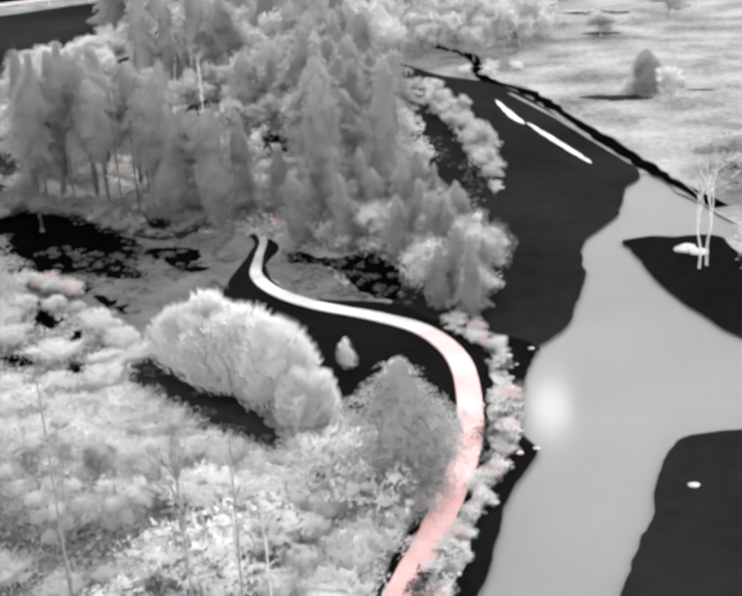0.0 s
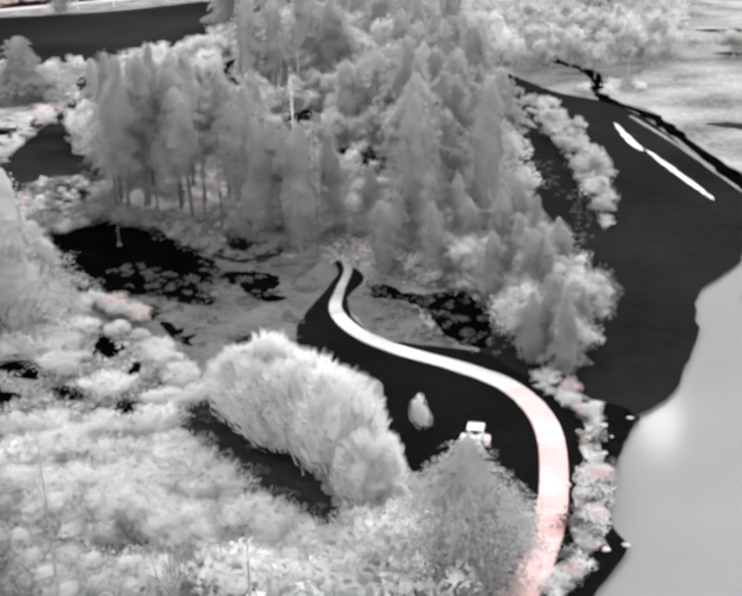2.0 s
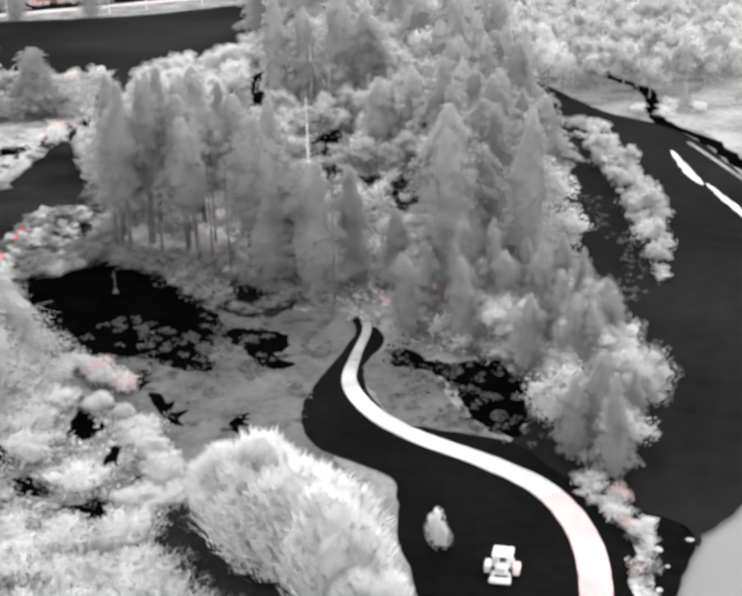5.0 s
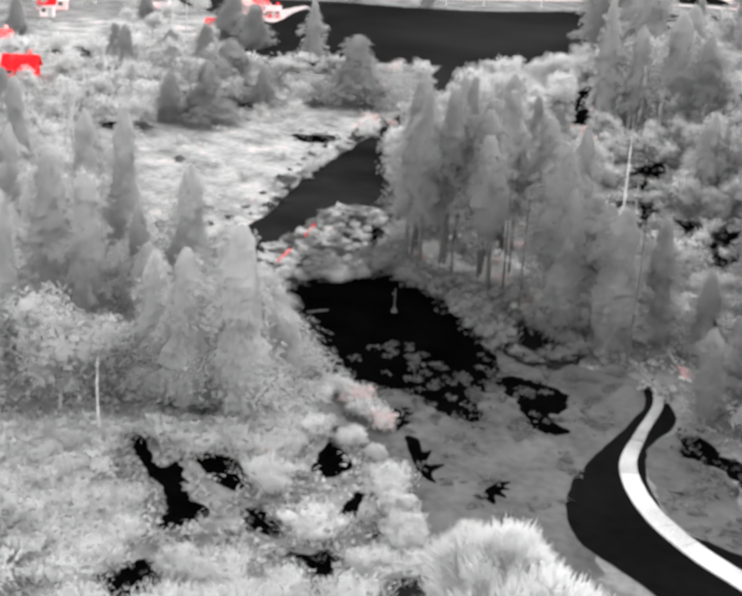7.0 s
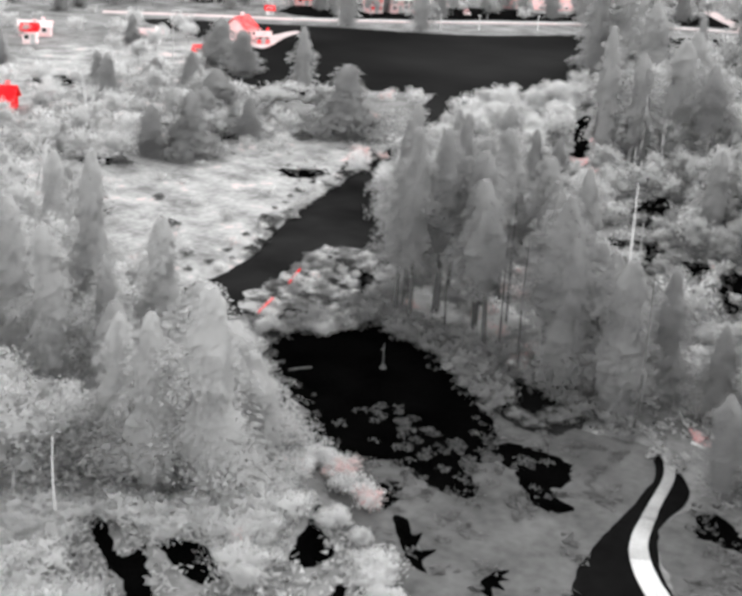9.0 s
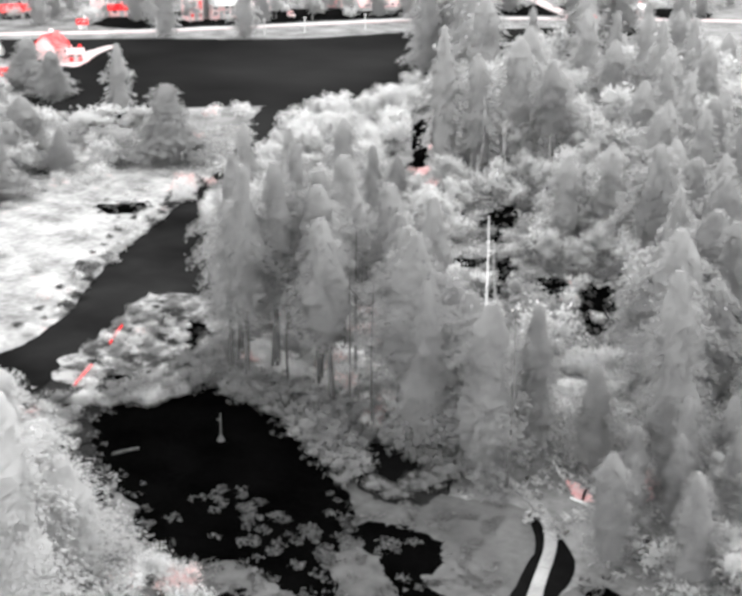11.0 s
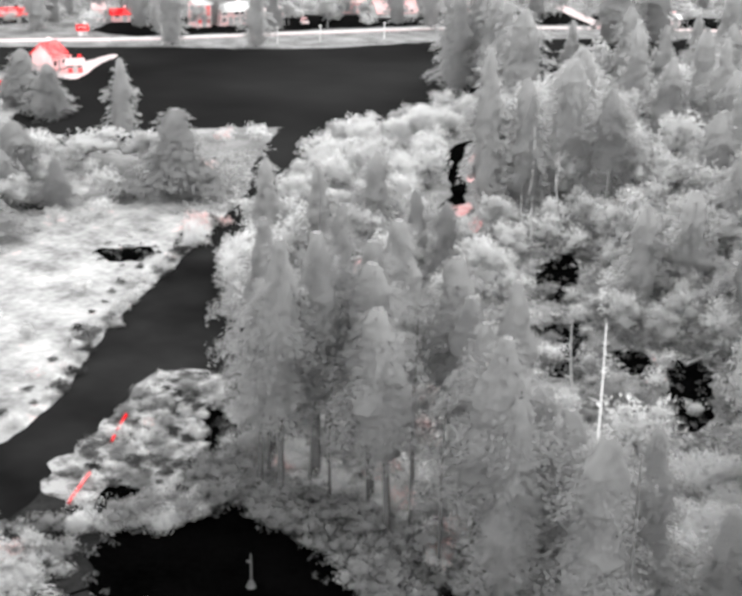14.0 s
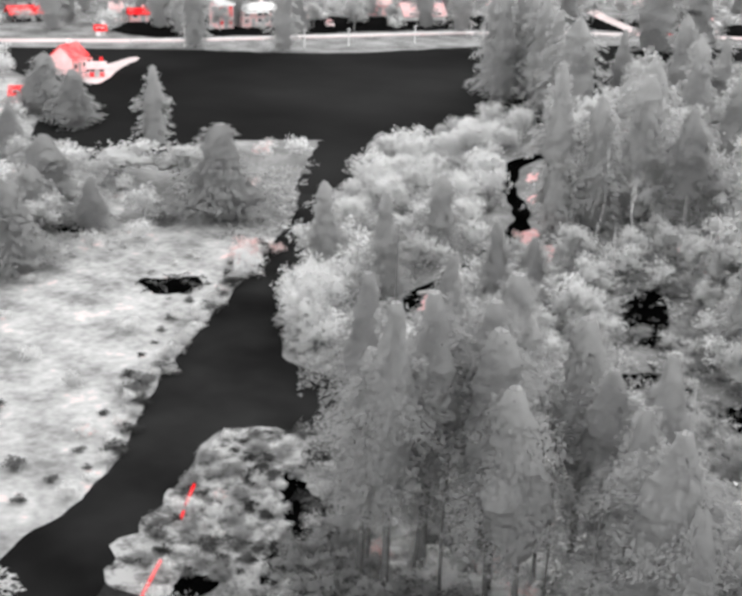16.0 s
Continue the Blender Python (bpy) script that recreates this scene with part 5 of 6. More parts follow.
sheet("ground_black_10", BANK_NOTCH, 0.0685, M_ROUGH, "narrow black hollow below the bank", "hollow", 0.25, 0.9, 0.3)
sheet("ground_black_8", [(-81.6, 121.6), (-79.6, 124.6), (-77.6, 126.4), (-76.6, 125.4), (-78.6, 122.4)], 0.068, M_ROUGH, "small black hollow on the bank", "hollow", 0.3, 0.9, 0.3)
sheet("water_inlet", [(-124.5, 208), (-129, 215), (-139, 239), (-136, 246), (-129, 246), (-131, 239), (-126, 228), (-121, 214)], 0.069, M_RIVER, "narrow dark inlet of the river", "river", 0.5, 0.4, 0.6)
sheet("lawn_6", [(-15.6, 104), (-13, 98.2), (-8, 95.2), (-4.4, 92.2), (-4.8, 90.6), (-9, 93.4), (-12, 95), (-15.2, 96.8), (-19.6, 100.6), (-18.4, 106)], 0.036, M_LAWN2, "dark grass between path and pond", "lawn", 0.2, 0.5, 0.5)
# the bushes' shadow, painted as a dark sheet on the ground
sheet("ground_shade", BUSH_SHADE, 0.031, M_DARK_SHADE, "dark ground sheet for shade before the feathery bushes", "hollow", 0.7, 0.7, 0.4)
sheet("land_3", [(-236, 304), (-219, 305), (-196, 334), (-172, 362), (-153, 379), (-130, 392), (-100, 404), (-110, 425), (-160, 405), (-200, 370), (-240, 330)], 0.04, M_LAWN, "dark grass verge behind the far road", "grass", 1.5, 0.2)
sheet("ground_fork", [(-42, 97.4), (-41.7, 98.8), (-41.2, 99.4), (-41.2, 98.5), (-40.6, 98.4), (-41.0, 97.8), (-40.2, 97.2), (-41, 97), (-40.4, 95.9), (-41.4, 96.2)], 0.055, M_ROUGH, "small black patch with finger-like ends", "hollow", 0.1, 1.0, 0.2)
sheet("bank_1", [(-87.8, 124), (-91.2, 137), (-92.8, 145), (-88.3, 147.2), (-83.7, 142.6), (-80, 137), (-76.5, 131), (-81, 126)], 0.06, M_BANK_DRY, "bright dry bank with tufts beside the strip", "bank", 0.8, 0.6)
sheet("land_1", [(2.6, 120.4), (3.2, 119.5), (6.4, 108.6), (9.8, 101.4), (13.2, 96), (19, 92), (30, 96), (28, 115), (16, 118), (12.5, 125), (8, 124.5), (5.3, 124.3), (2.3, 122.5)], 0.03, M_LAWN, "dark grass on the pond's small peninsula", "grass", 0.3)
sheet("land_2", [(2.5, 40), (3.9, 55), (5.4, 63.4), (6.2, 70), (7.8, 75.4), (11.8, 77.4), (18, 79), (40, 81), (44, 40), (36, 10), (1.5, 10)], 0.03, M_LAWN2, "dark grass on the pond's far shore", "grass", 0.3)
sheet("sand_1", [(-20.7, 196.2), (-20.3, 196.4), (-16.8, 187.4), (-14.2, 180.3), (-14.8, 180), (-17.5, 185.6)], 0.06, M_SAND_SUNFLECK, "narrow white sand strip on the dark grass", "sand", 0.25, 0.6, 0.5)
sheet("sand_2", [(-13.8, 179.6), (-13.2, 179.4), (-8.7, 170.2), (-3.0, 157.2), (-3.4, 156.8), (-6, 162), (-9.6, 169.6)], 0.06, M_SAND_SUNFLECK, "long thin white sand strip on the dark grass", "sand", 0.2, 0.6, 0.5)
# shadows of the meadow trees, painted as dark sheets
for n, (x, y, a, b) in enumerate(((-0.6, 199.6, 6.4, 2.2), (-5.5, 268, 4.6, 1.8), (13, 205.8, 2.6, 1.0), (-8, 300, 8, 2.6))):
    sheet("meadow_shadow_%d" % (n + 1), [(x + a * math.cos(k), y + b * math.sin(k) * (1.2 if k > 3 else 0.8)) for k in np.linspace(0, 5.6, 9)], 0.045 + 0.0004 * n, M_DARK_SHADE, "dark sheet for a tree shadow on the pale meadow", "hollow", 0.9, 0.4, 0.5)
ribbon("track", [(-19, 203), (-12, 189), (-6.5, 177), (-1.5, 165.5), (2.2, 157)], 0.7, 0.055, M_FLOOR, "thin pale worn line along the grass", "track")
ribbon("ditch", [(-66, 306), (-58, 292), (-41.5, 255), (-31, 240), (-25.4, 217), (-16.0, 204), (-6.5, 181.5), (3.6, 157), (8, 147), (13.5, 136)], 2.2, 0.07, M_ROUGH, "black ditch along the meadow's edge", "ditch", 0.42)
ribbon("water_creek", [(-104, 251), (-106.6, 240), (-102.4, 227), (-96.6, 217), (-93.3, 206.8), (-93.0, 197), (-93.6, 188), (-94, 181), (-91.4, 172.9)], 2.4, 0.05, M_ROUGH, "narrow dark creek winding through the scrub", "creek", 0.3)
for n, (x, y, r) in enumerate(((-101.6, 234, 1.5), (-97.4, 223.2, 1.3), (-91.6, 207.2, 1.8), (-92, 180, 1.4), (-87.5, 202, 1.8), (-115.9, 182.3, 1.7), (-35, 130.1, 0.9), (-74.9, 213, 1.2))):
    sheet("sand_bar_%d" % (n + 1), [(x + r * 0.55 * math.cos(a) - 0.5 * r * math.sin(a), y + r * 1.9 * math.sin(a)) for a in np.linspace(0, 5.4, 7)], 0.06, M_HOTGROUND, "small sun-warmed patch of bare ground", "bare patch", 0.5, 0.7, 0.4)
sheet("ground_patch_10", WARM_EDGE, 0.048, M_HOTGROUND, "sun-warmed pink bare ground by the logs", "bare patch", 0.6, 1.2, 0.2)
ribbon("road", [(-262, 262), (-240, 281), (-219, 299), (-194, 328), (-169, 357.5), (-151, 373), (-132, 385), (-108, 398), (-80, 410)], 5.0, 0.06, M_ROAD, "pale sun-warmed road along the river bank", "road", 0.05)
ribbon("road_2", [(-158, 424), (-148, 409), (-136, 393), (-131, 387)], 4.5, 0.064, M_ROAD, "pale warm side road joining the river road", "road", 0.05)
ribbon("bank_2", [(-232, 281), (-213, 292.5), (-193, 302), (-180, 312), (-165, 331), (-150, 352)], 3.0, 0.05, M_FLOOR, "pale strip of shore below the road", "bank", 0.5)
sheet("drive", [(-205, 252), (-197, 250), (-196, 253), (-203, 267), (-206.5, 277), (-209, 277), (-207, 266), (-204.5, 258)], 0.06, M_ROAD, "warm paved yard beside the house", "yard", 0.3, 0.4)


def build_path():
    """The paved path: slabs of uneven length with open joints, each with its own edges."""
    root = thing("path", "pale warm paved path with joints, winding along the pond", "path", kind="structure")
    c = curve(PATH_LINE, 0.6)
    lengths = [3.4, 2.6, 4.2, 3.0, 1.9, 3.8, 4.4]
    i = k = 0
    while i < len(c) - 2:
        j = min(len(c) - 1, i + max(2, round(lengths[k % 7] / 0.6)))
        k += 1
        verts, faces = [], []
        for n in range(i, j + 1):
            d = (c[min(n + 1, len(c) - 1)] - c[max(n - 1, 0)]).normalized()
            p = c[n] + (d * 0.014 if n == i else -d * 0.014 if n == j else d * 0)
            side = Vector((-d.y, d.x, 0))
            w = (1.03 + 0.07 * noise.noise(c[n] * 0.9)) * min(1.0, max(0.42, 1 - (c[n].y - 95) / 34))
            for e, z in ((w, 0.0), (w, 0.10), (w - 0.04, 0.13), (-w + 0.04, 0.13), (-w, 0.10), (-w, 0.0)):
                q = p + side * e
                verts.append((q.x, q.y, z))
        for n in range(j - i):
            for e in range(5):
                a = n * 6 + e
                faces.append((a, a + 6, a + 7, a + 1))
        faces += [tuple(range(6)), tuple(range(len(verts) - 1, len(verts) - 7, -1))]
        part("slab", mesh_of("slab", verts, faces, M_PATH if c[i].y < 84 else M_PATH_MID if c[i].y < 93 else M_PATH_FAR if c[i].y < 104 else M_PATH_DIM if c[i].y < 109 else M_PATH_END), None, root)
        i = j


build_path()


# ---- boulders on the pond bank ----
def rock_mesh(seed, material):
    bm = bmesh.new()
    bmesh.ops.create_icosphere(bm, subdivisions=2, radius=1)
    off = Vector((seed * 3.1, seed * 1.7, 0))
    for v in bm.verts:
        v.co *= 1 + 0.35 * noise.noise(v.co * 1.1 + off) + 0.12 * noise.noise(v.co * 3 + off)
        v.co.z *= 0.72
    me = bpy.data.meshes.new("boulder")
    bm.to_mesh(me)
    bm.free()
    me.materials.append(material)
    return me


rocks = [rock_mesh(k, M_ROCK) for k in range(5)]
rock_rng = np.random.default_rng(9)
shore = curve([(-13, 96), (-11.2, 94.2), (-8, 90.3), (-7.2, 85.1), (-6.2, 80), (-6.0, 76), (-5.4, 72), (-6.2, 67), (-6.4, 63.6), (-7, 58), (-7.4, 51)], 0.5)
for n, p in enumerate(shore):
    for _ in range(1 if n % 2 and noise.noise(p * 0.35) > -0.3 else 0):
        s = rock_rng.uniform(0.1, 0.3)
        ob = new("boulder", rocks[int(rock_rng.integers(5))])
        ob.matrix_basis = pose(p.x + 0.2 + rock_rng.normal() * 0.7, p.y + rock_rng.normal() * 0.6, s * 0.3, 0, 0, rock_rng.uniform(0, 360)) @ Matrix.Diagonal((s, s * rock_rng.uniform(0.7, 1.2), s * 0.9, 1))
        tagged(ob, "rounded pale boulder on the pond bank", "boulder", "boulders on the pond bank")
    if noise.noise(p * 0.35) > -0.2 and off_path(p.x, p.y) > 1.7:
        plant(("warm", "warm", "shrub", "warm", "hotshrub", "warm", "shrub", "tuft")[n % 8], p.x + 0.2 + rock_rng.normal() * 0.5, p.y + rock_rng.normal() * 0.5, rock_rng.uniform(0.5, 1.4))
ribbon("bank_3", [(-13, 96), (-11.2, 94.2), (-8, 90.3), (-7.2, 85.1), (-6.2, 80), (-6.0, 76), (-5.4, 72), (-6.2, 67), (-6.4, 63.6), (-7, 58), (-7.4, 51)], 1.5, 0.062, M_BANK, "rough speckled strip of stones and weeds along the pond", "bank", 0.7)
pale_rock = rock_mesh(7, M_BARK_PALE)
for x, y, s in ((8.4, 68.3, 0.3), (-2.9, 72.4, 0.2), (-5, 91.2, 0.2), (9, 119.5, 1.0), (10.4, 118.6, 0.8)):
    ob = new("boulder", pale_rock)
    ob.matrix_basis = pose(x, y, s * 0.25, 0, 0, 40 * s) @ Matrix.Diagonal((s * 1.4, s, s * 0.6, 1))
    tagged(ob, "pale flat boulder lying on dark grass", "boulder", "boulders on the grass")


# ---- undergrowth ----
def build_undergrowth():
    rng = np.random.default_rng(21)
    zones = [([(-86, 150), (-66, 129), (-42, 121), (-18, 112), (-16, 130), (-30, 190), (-60, 240), (-90, 215)], 2600), ([(-155, 128), (-100, 94), (-60, 60), (-14, 44), (-16, 68), (-40.5, 83), (-43.2, 91), (-49.4, 97), (-58, 98), (-62, 104), (-92, 121), (-112, 117)], 3000),
             ([(-140, 200), (-112, 178), (-88, 172), (-84, 225), (-100, 250), (-122, 246)], 1200), ([(-200, 215), (-160, 130), (-128, 176), (-155, 206)], 700)]
    P, W, S, O = [], [], [], []
    for poly, count in zones:
        xs, ys = [p[0] for p in poly], [p[1] for p in poly]
        k = 0
        while k < count:
            x, y = rng.uniform(min(xs), max(xs)), rng.uniform(min(ys), max(ys))
            if not inside(x, y, poly):
                continue
            k += 1
            if any(inside(x, y, l) for l in LAWNS + FORE_HOLLOWS + SHADE_GAPS + [BUSH_SHADE, NOTCH, BANK_DARK, WOOD_EDGE, WARM_EDGE]) or any((x - a) ** 2 + (y - b) ** 2 < r * r for a, b, r in DARK_SPOTS):
                continue
            r = rng.uniform(0.4, 1.1)
            for _ in range(9):
                o = rng.normal(size=3)
                o[2] = abs(o[2])
                o /= np.linalg.norm(o)
                P.append(np.array([x, y, 0.05]) + o * r * (1, 1, 0.7) * rng.uniform(0.6, 1))
                W.append(rng.normal(size=3) * (1, 1, 0.6))
                O.append(o + (0, 0, 0.3))
                S.append((rng.uniform(0.4, 0.8), rng.uniform(0.25, 0.5)))
    ob = part("undergrowth", leaf_mesh("undergrowth", P, W, S, M_UNDER, rng, O), None)
    tagged(ob, "low mottled undergrowth on the woodland floor", "undergrowth", kind="stuff")


build_undergrowth()


def build_litter():
    """Thin flattened growth on the open floor beside the path."""
    rng = np.random.default_rng(27)
    P, W, S, O = [], [], [], []
    for poly, count in (([(-62, 104), (-52, 96), (-38, 92), (-36, 104), (-39, 120), (-48, 124), (-56, 128), (-52, 117), (-50, 110)], 260), ([(-34, 112), (-30, 103), (-20, 101.5), (-17, 106), (-22, 116)], 120)):
        xs, ys = [p[0] for p in poly], [p[1] for p in poly]
        for _ in range(count):
            x, y = rng.uniform(min(xs), max(xs)), rng.uniform(min(ys), max(ys))
            if not inside(x, y, poly) or inside(x, y, RAGGED_HOLLOW) or noise.noise(Vector((x * 0.35, y * 0.35, 8.0))) < -0.1 or any(inside(x, y, l) for l in LAWNS):
                continue
            r = rng.uniform(0.3, 0.9)
            for _ in range(8):
                o = rng.normal(size=3)
                P.append(np.array([x, y, 0.08]) + o * r * (0.6, 0.6, 0.0) + (0, 0, rng.uniform(0, 0.1)))
                W.append(rng.normal(size=3) * (1, 1, 0.15))
                O.append((0.1 * o[0], 0.1 * o[1], 1.0))
                S.append((rng.uniform(0.4, 0.9), rng.uniform(0.25, 0.5)))
    ob = part("leaf_litter", leaf_mesh("leaf_litter", P, W, S, M_LITTER, rng, O), None)
    tagged(ob, "flattened grey grass and leaf litter beside the path", "leaf litter", kind="stuff")


build_litter()


def build_weeds():
    rng = np.random.default_rng(33)
    P, W, S, O = [], [], [], []
    beds = [(-38.6, 82, 1.5), (-36, 78, 1.4), (-33, 77, 1.3), (-30, 75, 1.4), (-26.5, 72, 1.3), (-24, 70.6, 0.9), (-61.5, 113.5, 1.6), (-59, 112, 2.2), (-56, 112, 2.4), (-53.5, 111.5, 2.2), (-51.5, 109.5, 2.0), (-57, 108.6, 1.4), (-50.5, 113.4, 1.6), (-54.2, 114.6, 1.2), (-63.6, 109, 1.0), (-46.2, 113.4, 0.8), (-47.6, 114.2, 1.2), (-44.4, 110.6, 1.1), (-50, 114.4, 1.2), (-48.6, 112.6, 1.2), (-26, 110.5, 1.2), (-23.5, 108, 1.3), (-22, 105, 1.0), (-24.5, 112.3, 1.0), (-27.5, 112.6, 1.0), (-21.3, 108.6, 0.8)]
    for x, y, spread in beds:
        for _ in range(int(9 * spread * spread)):
            a, b, r = x + rng.normal() * 0.62 * spread, y + rng.normal() * 0.5 * spread, rng.uniform(0.2, 0.5)
            if noise.noise(Vector((a * 0.7, b * 0.7, 3.0))) < 0.03:
                continue
            for _ in range(14):
                o = rng.normal(size=3)
                o[2] = abs(o[2])
                o /= np.linalg.norm(o)
                P.append(np.array([a, b, 0.05]) + o * r * (1.2, 1, 0.5))
                W.append(rng.normal(size=3) * (1, 1, 0.5))
                O.append(o + (0, 0, 0.2))
                S.append((rng.uniform(0.25, 0.6), rng.uniform(0.15, 0.35)))
    edges = [HOLLOW_A, HOLLOW_B] + CLEAR
    for poly in edges:
        for p in curve(poly, 0.45, True):
            if rng.random() < 0.15:
                continue
            a, b, r = p.x + rng.normal() * 0.85, p.y + rng.normal() * 0.85, rng.uniform(0.15, 0.5)
            for _ in range(9):
                o = rng.normal(size=3)
                o[2] = abs(o[2])
                o /= np.linalg.norm(o)
                P.append(np.array([a, b, 0.05]) + o * r * (1.1, 1.1, 0.8))
                W.append(rng.normal(size=3) * (0.7, 0.7, 0.5) + (0, 0, 0.5))
                O.append(o + (0, 0, 0.2))
                S.append((rng.uniform(0.25, 0.6), rng.uniform(0.12, 0.3)))
    ob = part("weeds", leaf_mesh("weeds", P, W, S, M_WEED, rng, O), None)
    tagged(ob, "ragged grey weeds growing in black hollows", "weeds", kind="stuff")


build_weeds()


# ---- mower on the grass ----
def wheel(parent, x, y, r, w):
    bm = bmesh.new()
    bmesh.ops.create_cone(bm, cap_ends=True, segments=18, radius1=r, radius2=r, depth=w, matrix=pose(x, y, r, 0, 90, 0))
    bmesh.ops.bevel(bm, geom=[e for e in bm.edges if e.calc_face_angle(0) > 1], offset=w * 0.2, segments=2, affect="EDGES")
    ob = part("wheel", bm, M_RUBBER, parent)
    bm = bmesh.new()
    bmesh.ops.create_cone(bm, cap_ends=True, segments=14, radius1=r * 0.5, radius2=r * 0.42, depth=w + 0.04, matrix=pose(x, y, r, 0, 90, 0))
    part("rim", bm, M_WHITE, ob, "pale steel rim")


def build_mower():
    root = thing("riding_mower", "white riding mower with canopy and side cutting decks on dark grass", "mower", pose(-15.7, 83.6, 0.05, 0, 0, 8) @ Matrix.Diagonal((0.9, 0.9, 0.9, 1)))
    part("chassis", solid((-0.45, 0.45, -1.0, 0.75, 0.35, 0.7), bevel=0.06), M_WHITE, root)
    part("hood", solid((-0.42, 0.42, -1.05, -0.35, 0.7, 1.05), bevel=0.1), M_WHITE, root)
    part("grille", solid((-0.3, 0.3, -1.08, -1.055, 0.55, 0.95)), M_GREYROOF, root, "grey louvred grille")
    part("seat", solid((-0.28, 0.28, 0.05, 0.55, 0.7, 0.85), (-0.28, 0.28, 0.5, 0.62, 0.85, 1.2), bevel=0.04), M_GREYROOF, root, "grey padded seat")
    for x in (-0.55, 0.55):
        for y in (-0.2, 0.8):
            part("canopy_post", solid((x - 0.03, x + 0.03, y - 0.03, y + 0.03, 0.6, 1.42)), M_POLE, root)
    part("canopy", solid((-0.72, 0.72, -0.4, 1.0, 1.4, 1.52), bevel=0.055), M_WHITE, root, "white rounded canopy")
    bm = bmesh.new()
    bmesh.ops.create_cone(bm, cap_ends=True, segments=16, radius1=0.19, radius2=0.19, depth=0.03, matrix=pose(0, -0.12, 1.12, 30, 0, 0))
    part("steering_wheel", bm, M_DARK, root, "dark steering wheel")
    for x in (-0.6, 0.6):
        wheel(root, x, 0.55, 0.42, 0.3)
        wheel(root, x * 0.95, -0.85, 0.28, 0.2)
    for x, m, label in ((-1.0, M_WHITE, "white raised side cutting deck"), (1.0, M_HOT, "red-hot side cutting deck")):
        deck = part("cutting_deck", solid((x - 0.25, x + 0.25, -0.5, 0.45, 0.25, 0.75), bevel=0.08), M_WARMWALL if x > 0 else m, root, label)
        part("deck_arm", solid((min(x, 0) * 0.9 + (0 if x < 0 else 0.4), max(x, 0) * 0.9 - (0 if x > 0 else 0.4), -0.06, 0.06, 0.45, 0.55)), M_POLE, root)
        part("skid", solid((x - 0.22, x + 0.22, -0.45, 0.4, 0.12, 0.26)), M_RUBBER, deck)
    part("front_deck", solid((-0.75, 0.75, -1.75, -1.15, 0.12, 0.35), bevel=0.05), M_WHITE, root)


build_mower()


# ---- logs, pipes and posts ----
def bar(name, a, b, r, material, label, category, taper=0.8):
    verts, faces = [], []
    a, b = Vector(a), Vector(b)
    mid = (a + b) / 2 + Vector((0, 0, 0.03))
    tube(verts, faces, [a, mid, b], [r, r * (1 + taper) / 2, r * taper], 8)
    faces.append(tuple(range(7, -1, -1)))
    return tagged(part(name, mesh_of(name, verts, faces, material, False), material), label, category)


bar("metal_pipe", (-83.5, 122.2, 0.75), (-85.1, 126.3, 0.75), 0.14, M_HOT, "sun-heated red metal pipe lying on the bank", "pipe", 1.0)
bar("metal_pipe", (-88.2, 133.2, 0.5), (-89.4, 135.8, 0.5), 0.13, M_HOT, "short sun-heated red metal pipe lying on the bank", "pipe", 1.0)
bar("metal_pipe", (-87.4, 131.6, 0.5), (-87.8, 132.4, 0.5), 0.13, M_HOT, "short sun-heated red metal pipe lying on the bank", "pipe", 1.0)
for a, b, r in (((-42.6, 130.6), (-41.2, 128.6), 0.14), ((-39.4, 125.7), (-37.4, 125.2), 0.13), ((-92.8, 196.5), (-88.6, 201.5), 0.25), ((-94, 181.5), (-90.5, 186), 0.22), ((-73, 213), (-70.5, 218), 0.2), ((-73.1, 114.6), (-72, 116.5), 0.13), ((-58, 130), (-56.8, 127.6), 0.22), ((-63, 207), (-60, 213), 0.2), ((-98, 108), (-95, 106.5), 0.2), ((-84, 258), (-80, 263), 0.25), ((-52.5, 171), (-50, 178), 0.16)):
    bar("fallen_log", (*a, r), (*b, r * 0.8), r, M_SAND_SUNFLECK if a[0] in (-42.6, -39.4) else M_BARK_DARK if a[0] == -73.1 else M_BARK_PALE, "whitened fallen log lying on the ground", "log")


def build_post(x, y, h):
    root = thing("post", "thin grey wooden post on a round footing", "post", pose(x, y, 0.03))
    verts, faces = [], []
    tube(verts, faces, [(0, 0, 0.2), (0.02, 0, h * 0.6), (0, 0.02, h)], [0.07, 0.06, 0.05], 8)
    part("pole", mesh_of("pole", verts, faces, M_BARK_DARK), None, root)
    bm = bmesh.new()
    bmesh.ops.create_cone(bm, cap_ends=True, segments=14, radius1=0.34, radius2=0.16, depth=0.4, matrix=pose(0, 0, 0.2))
    part("footing", bm, M_BARK_DARK, root)
    part("cross_piece", solid((-0.3, 0.05, -0.04, 0.04, h * 0.72, h * 0.78)), M_BARK_DARK, root)


build_post(-67.2, 120.9, 2.4)


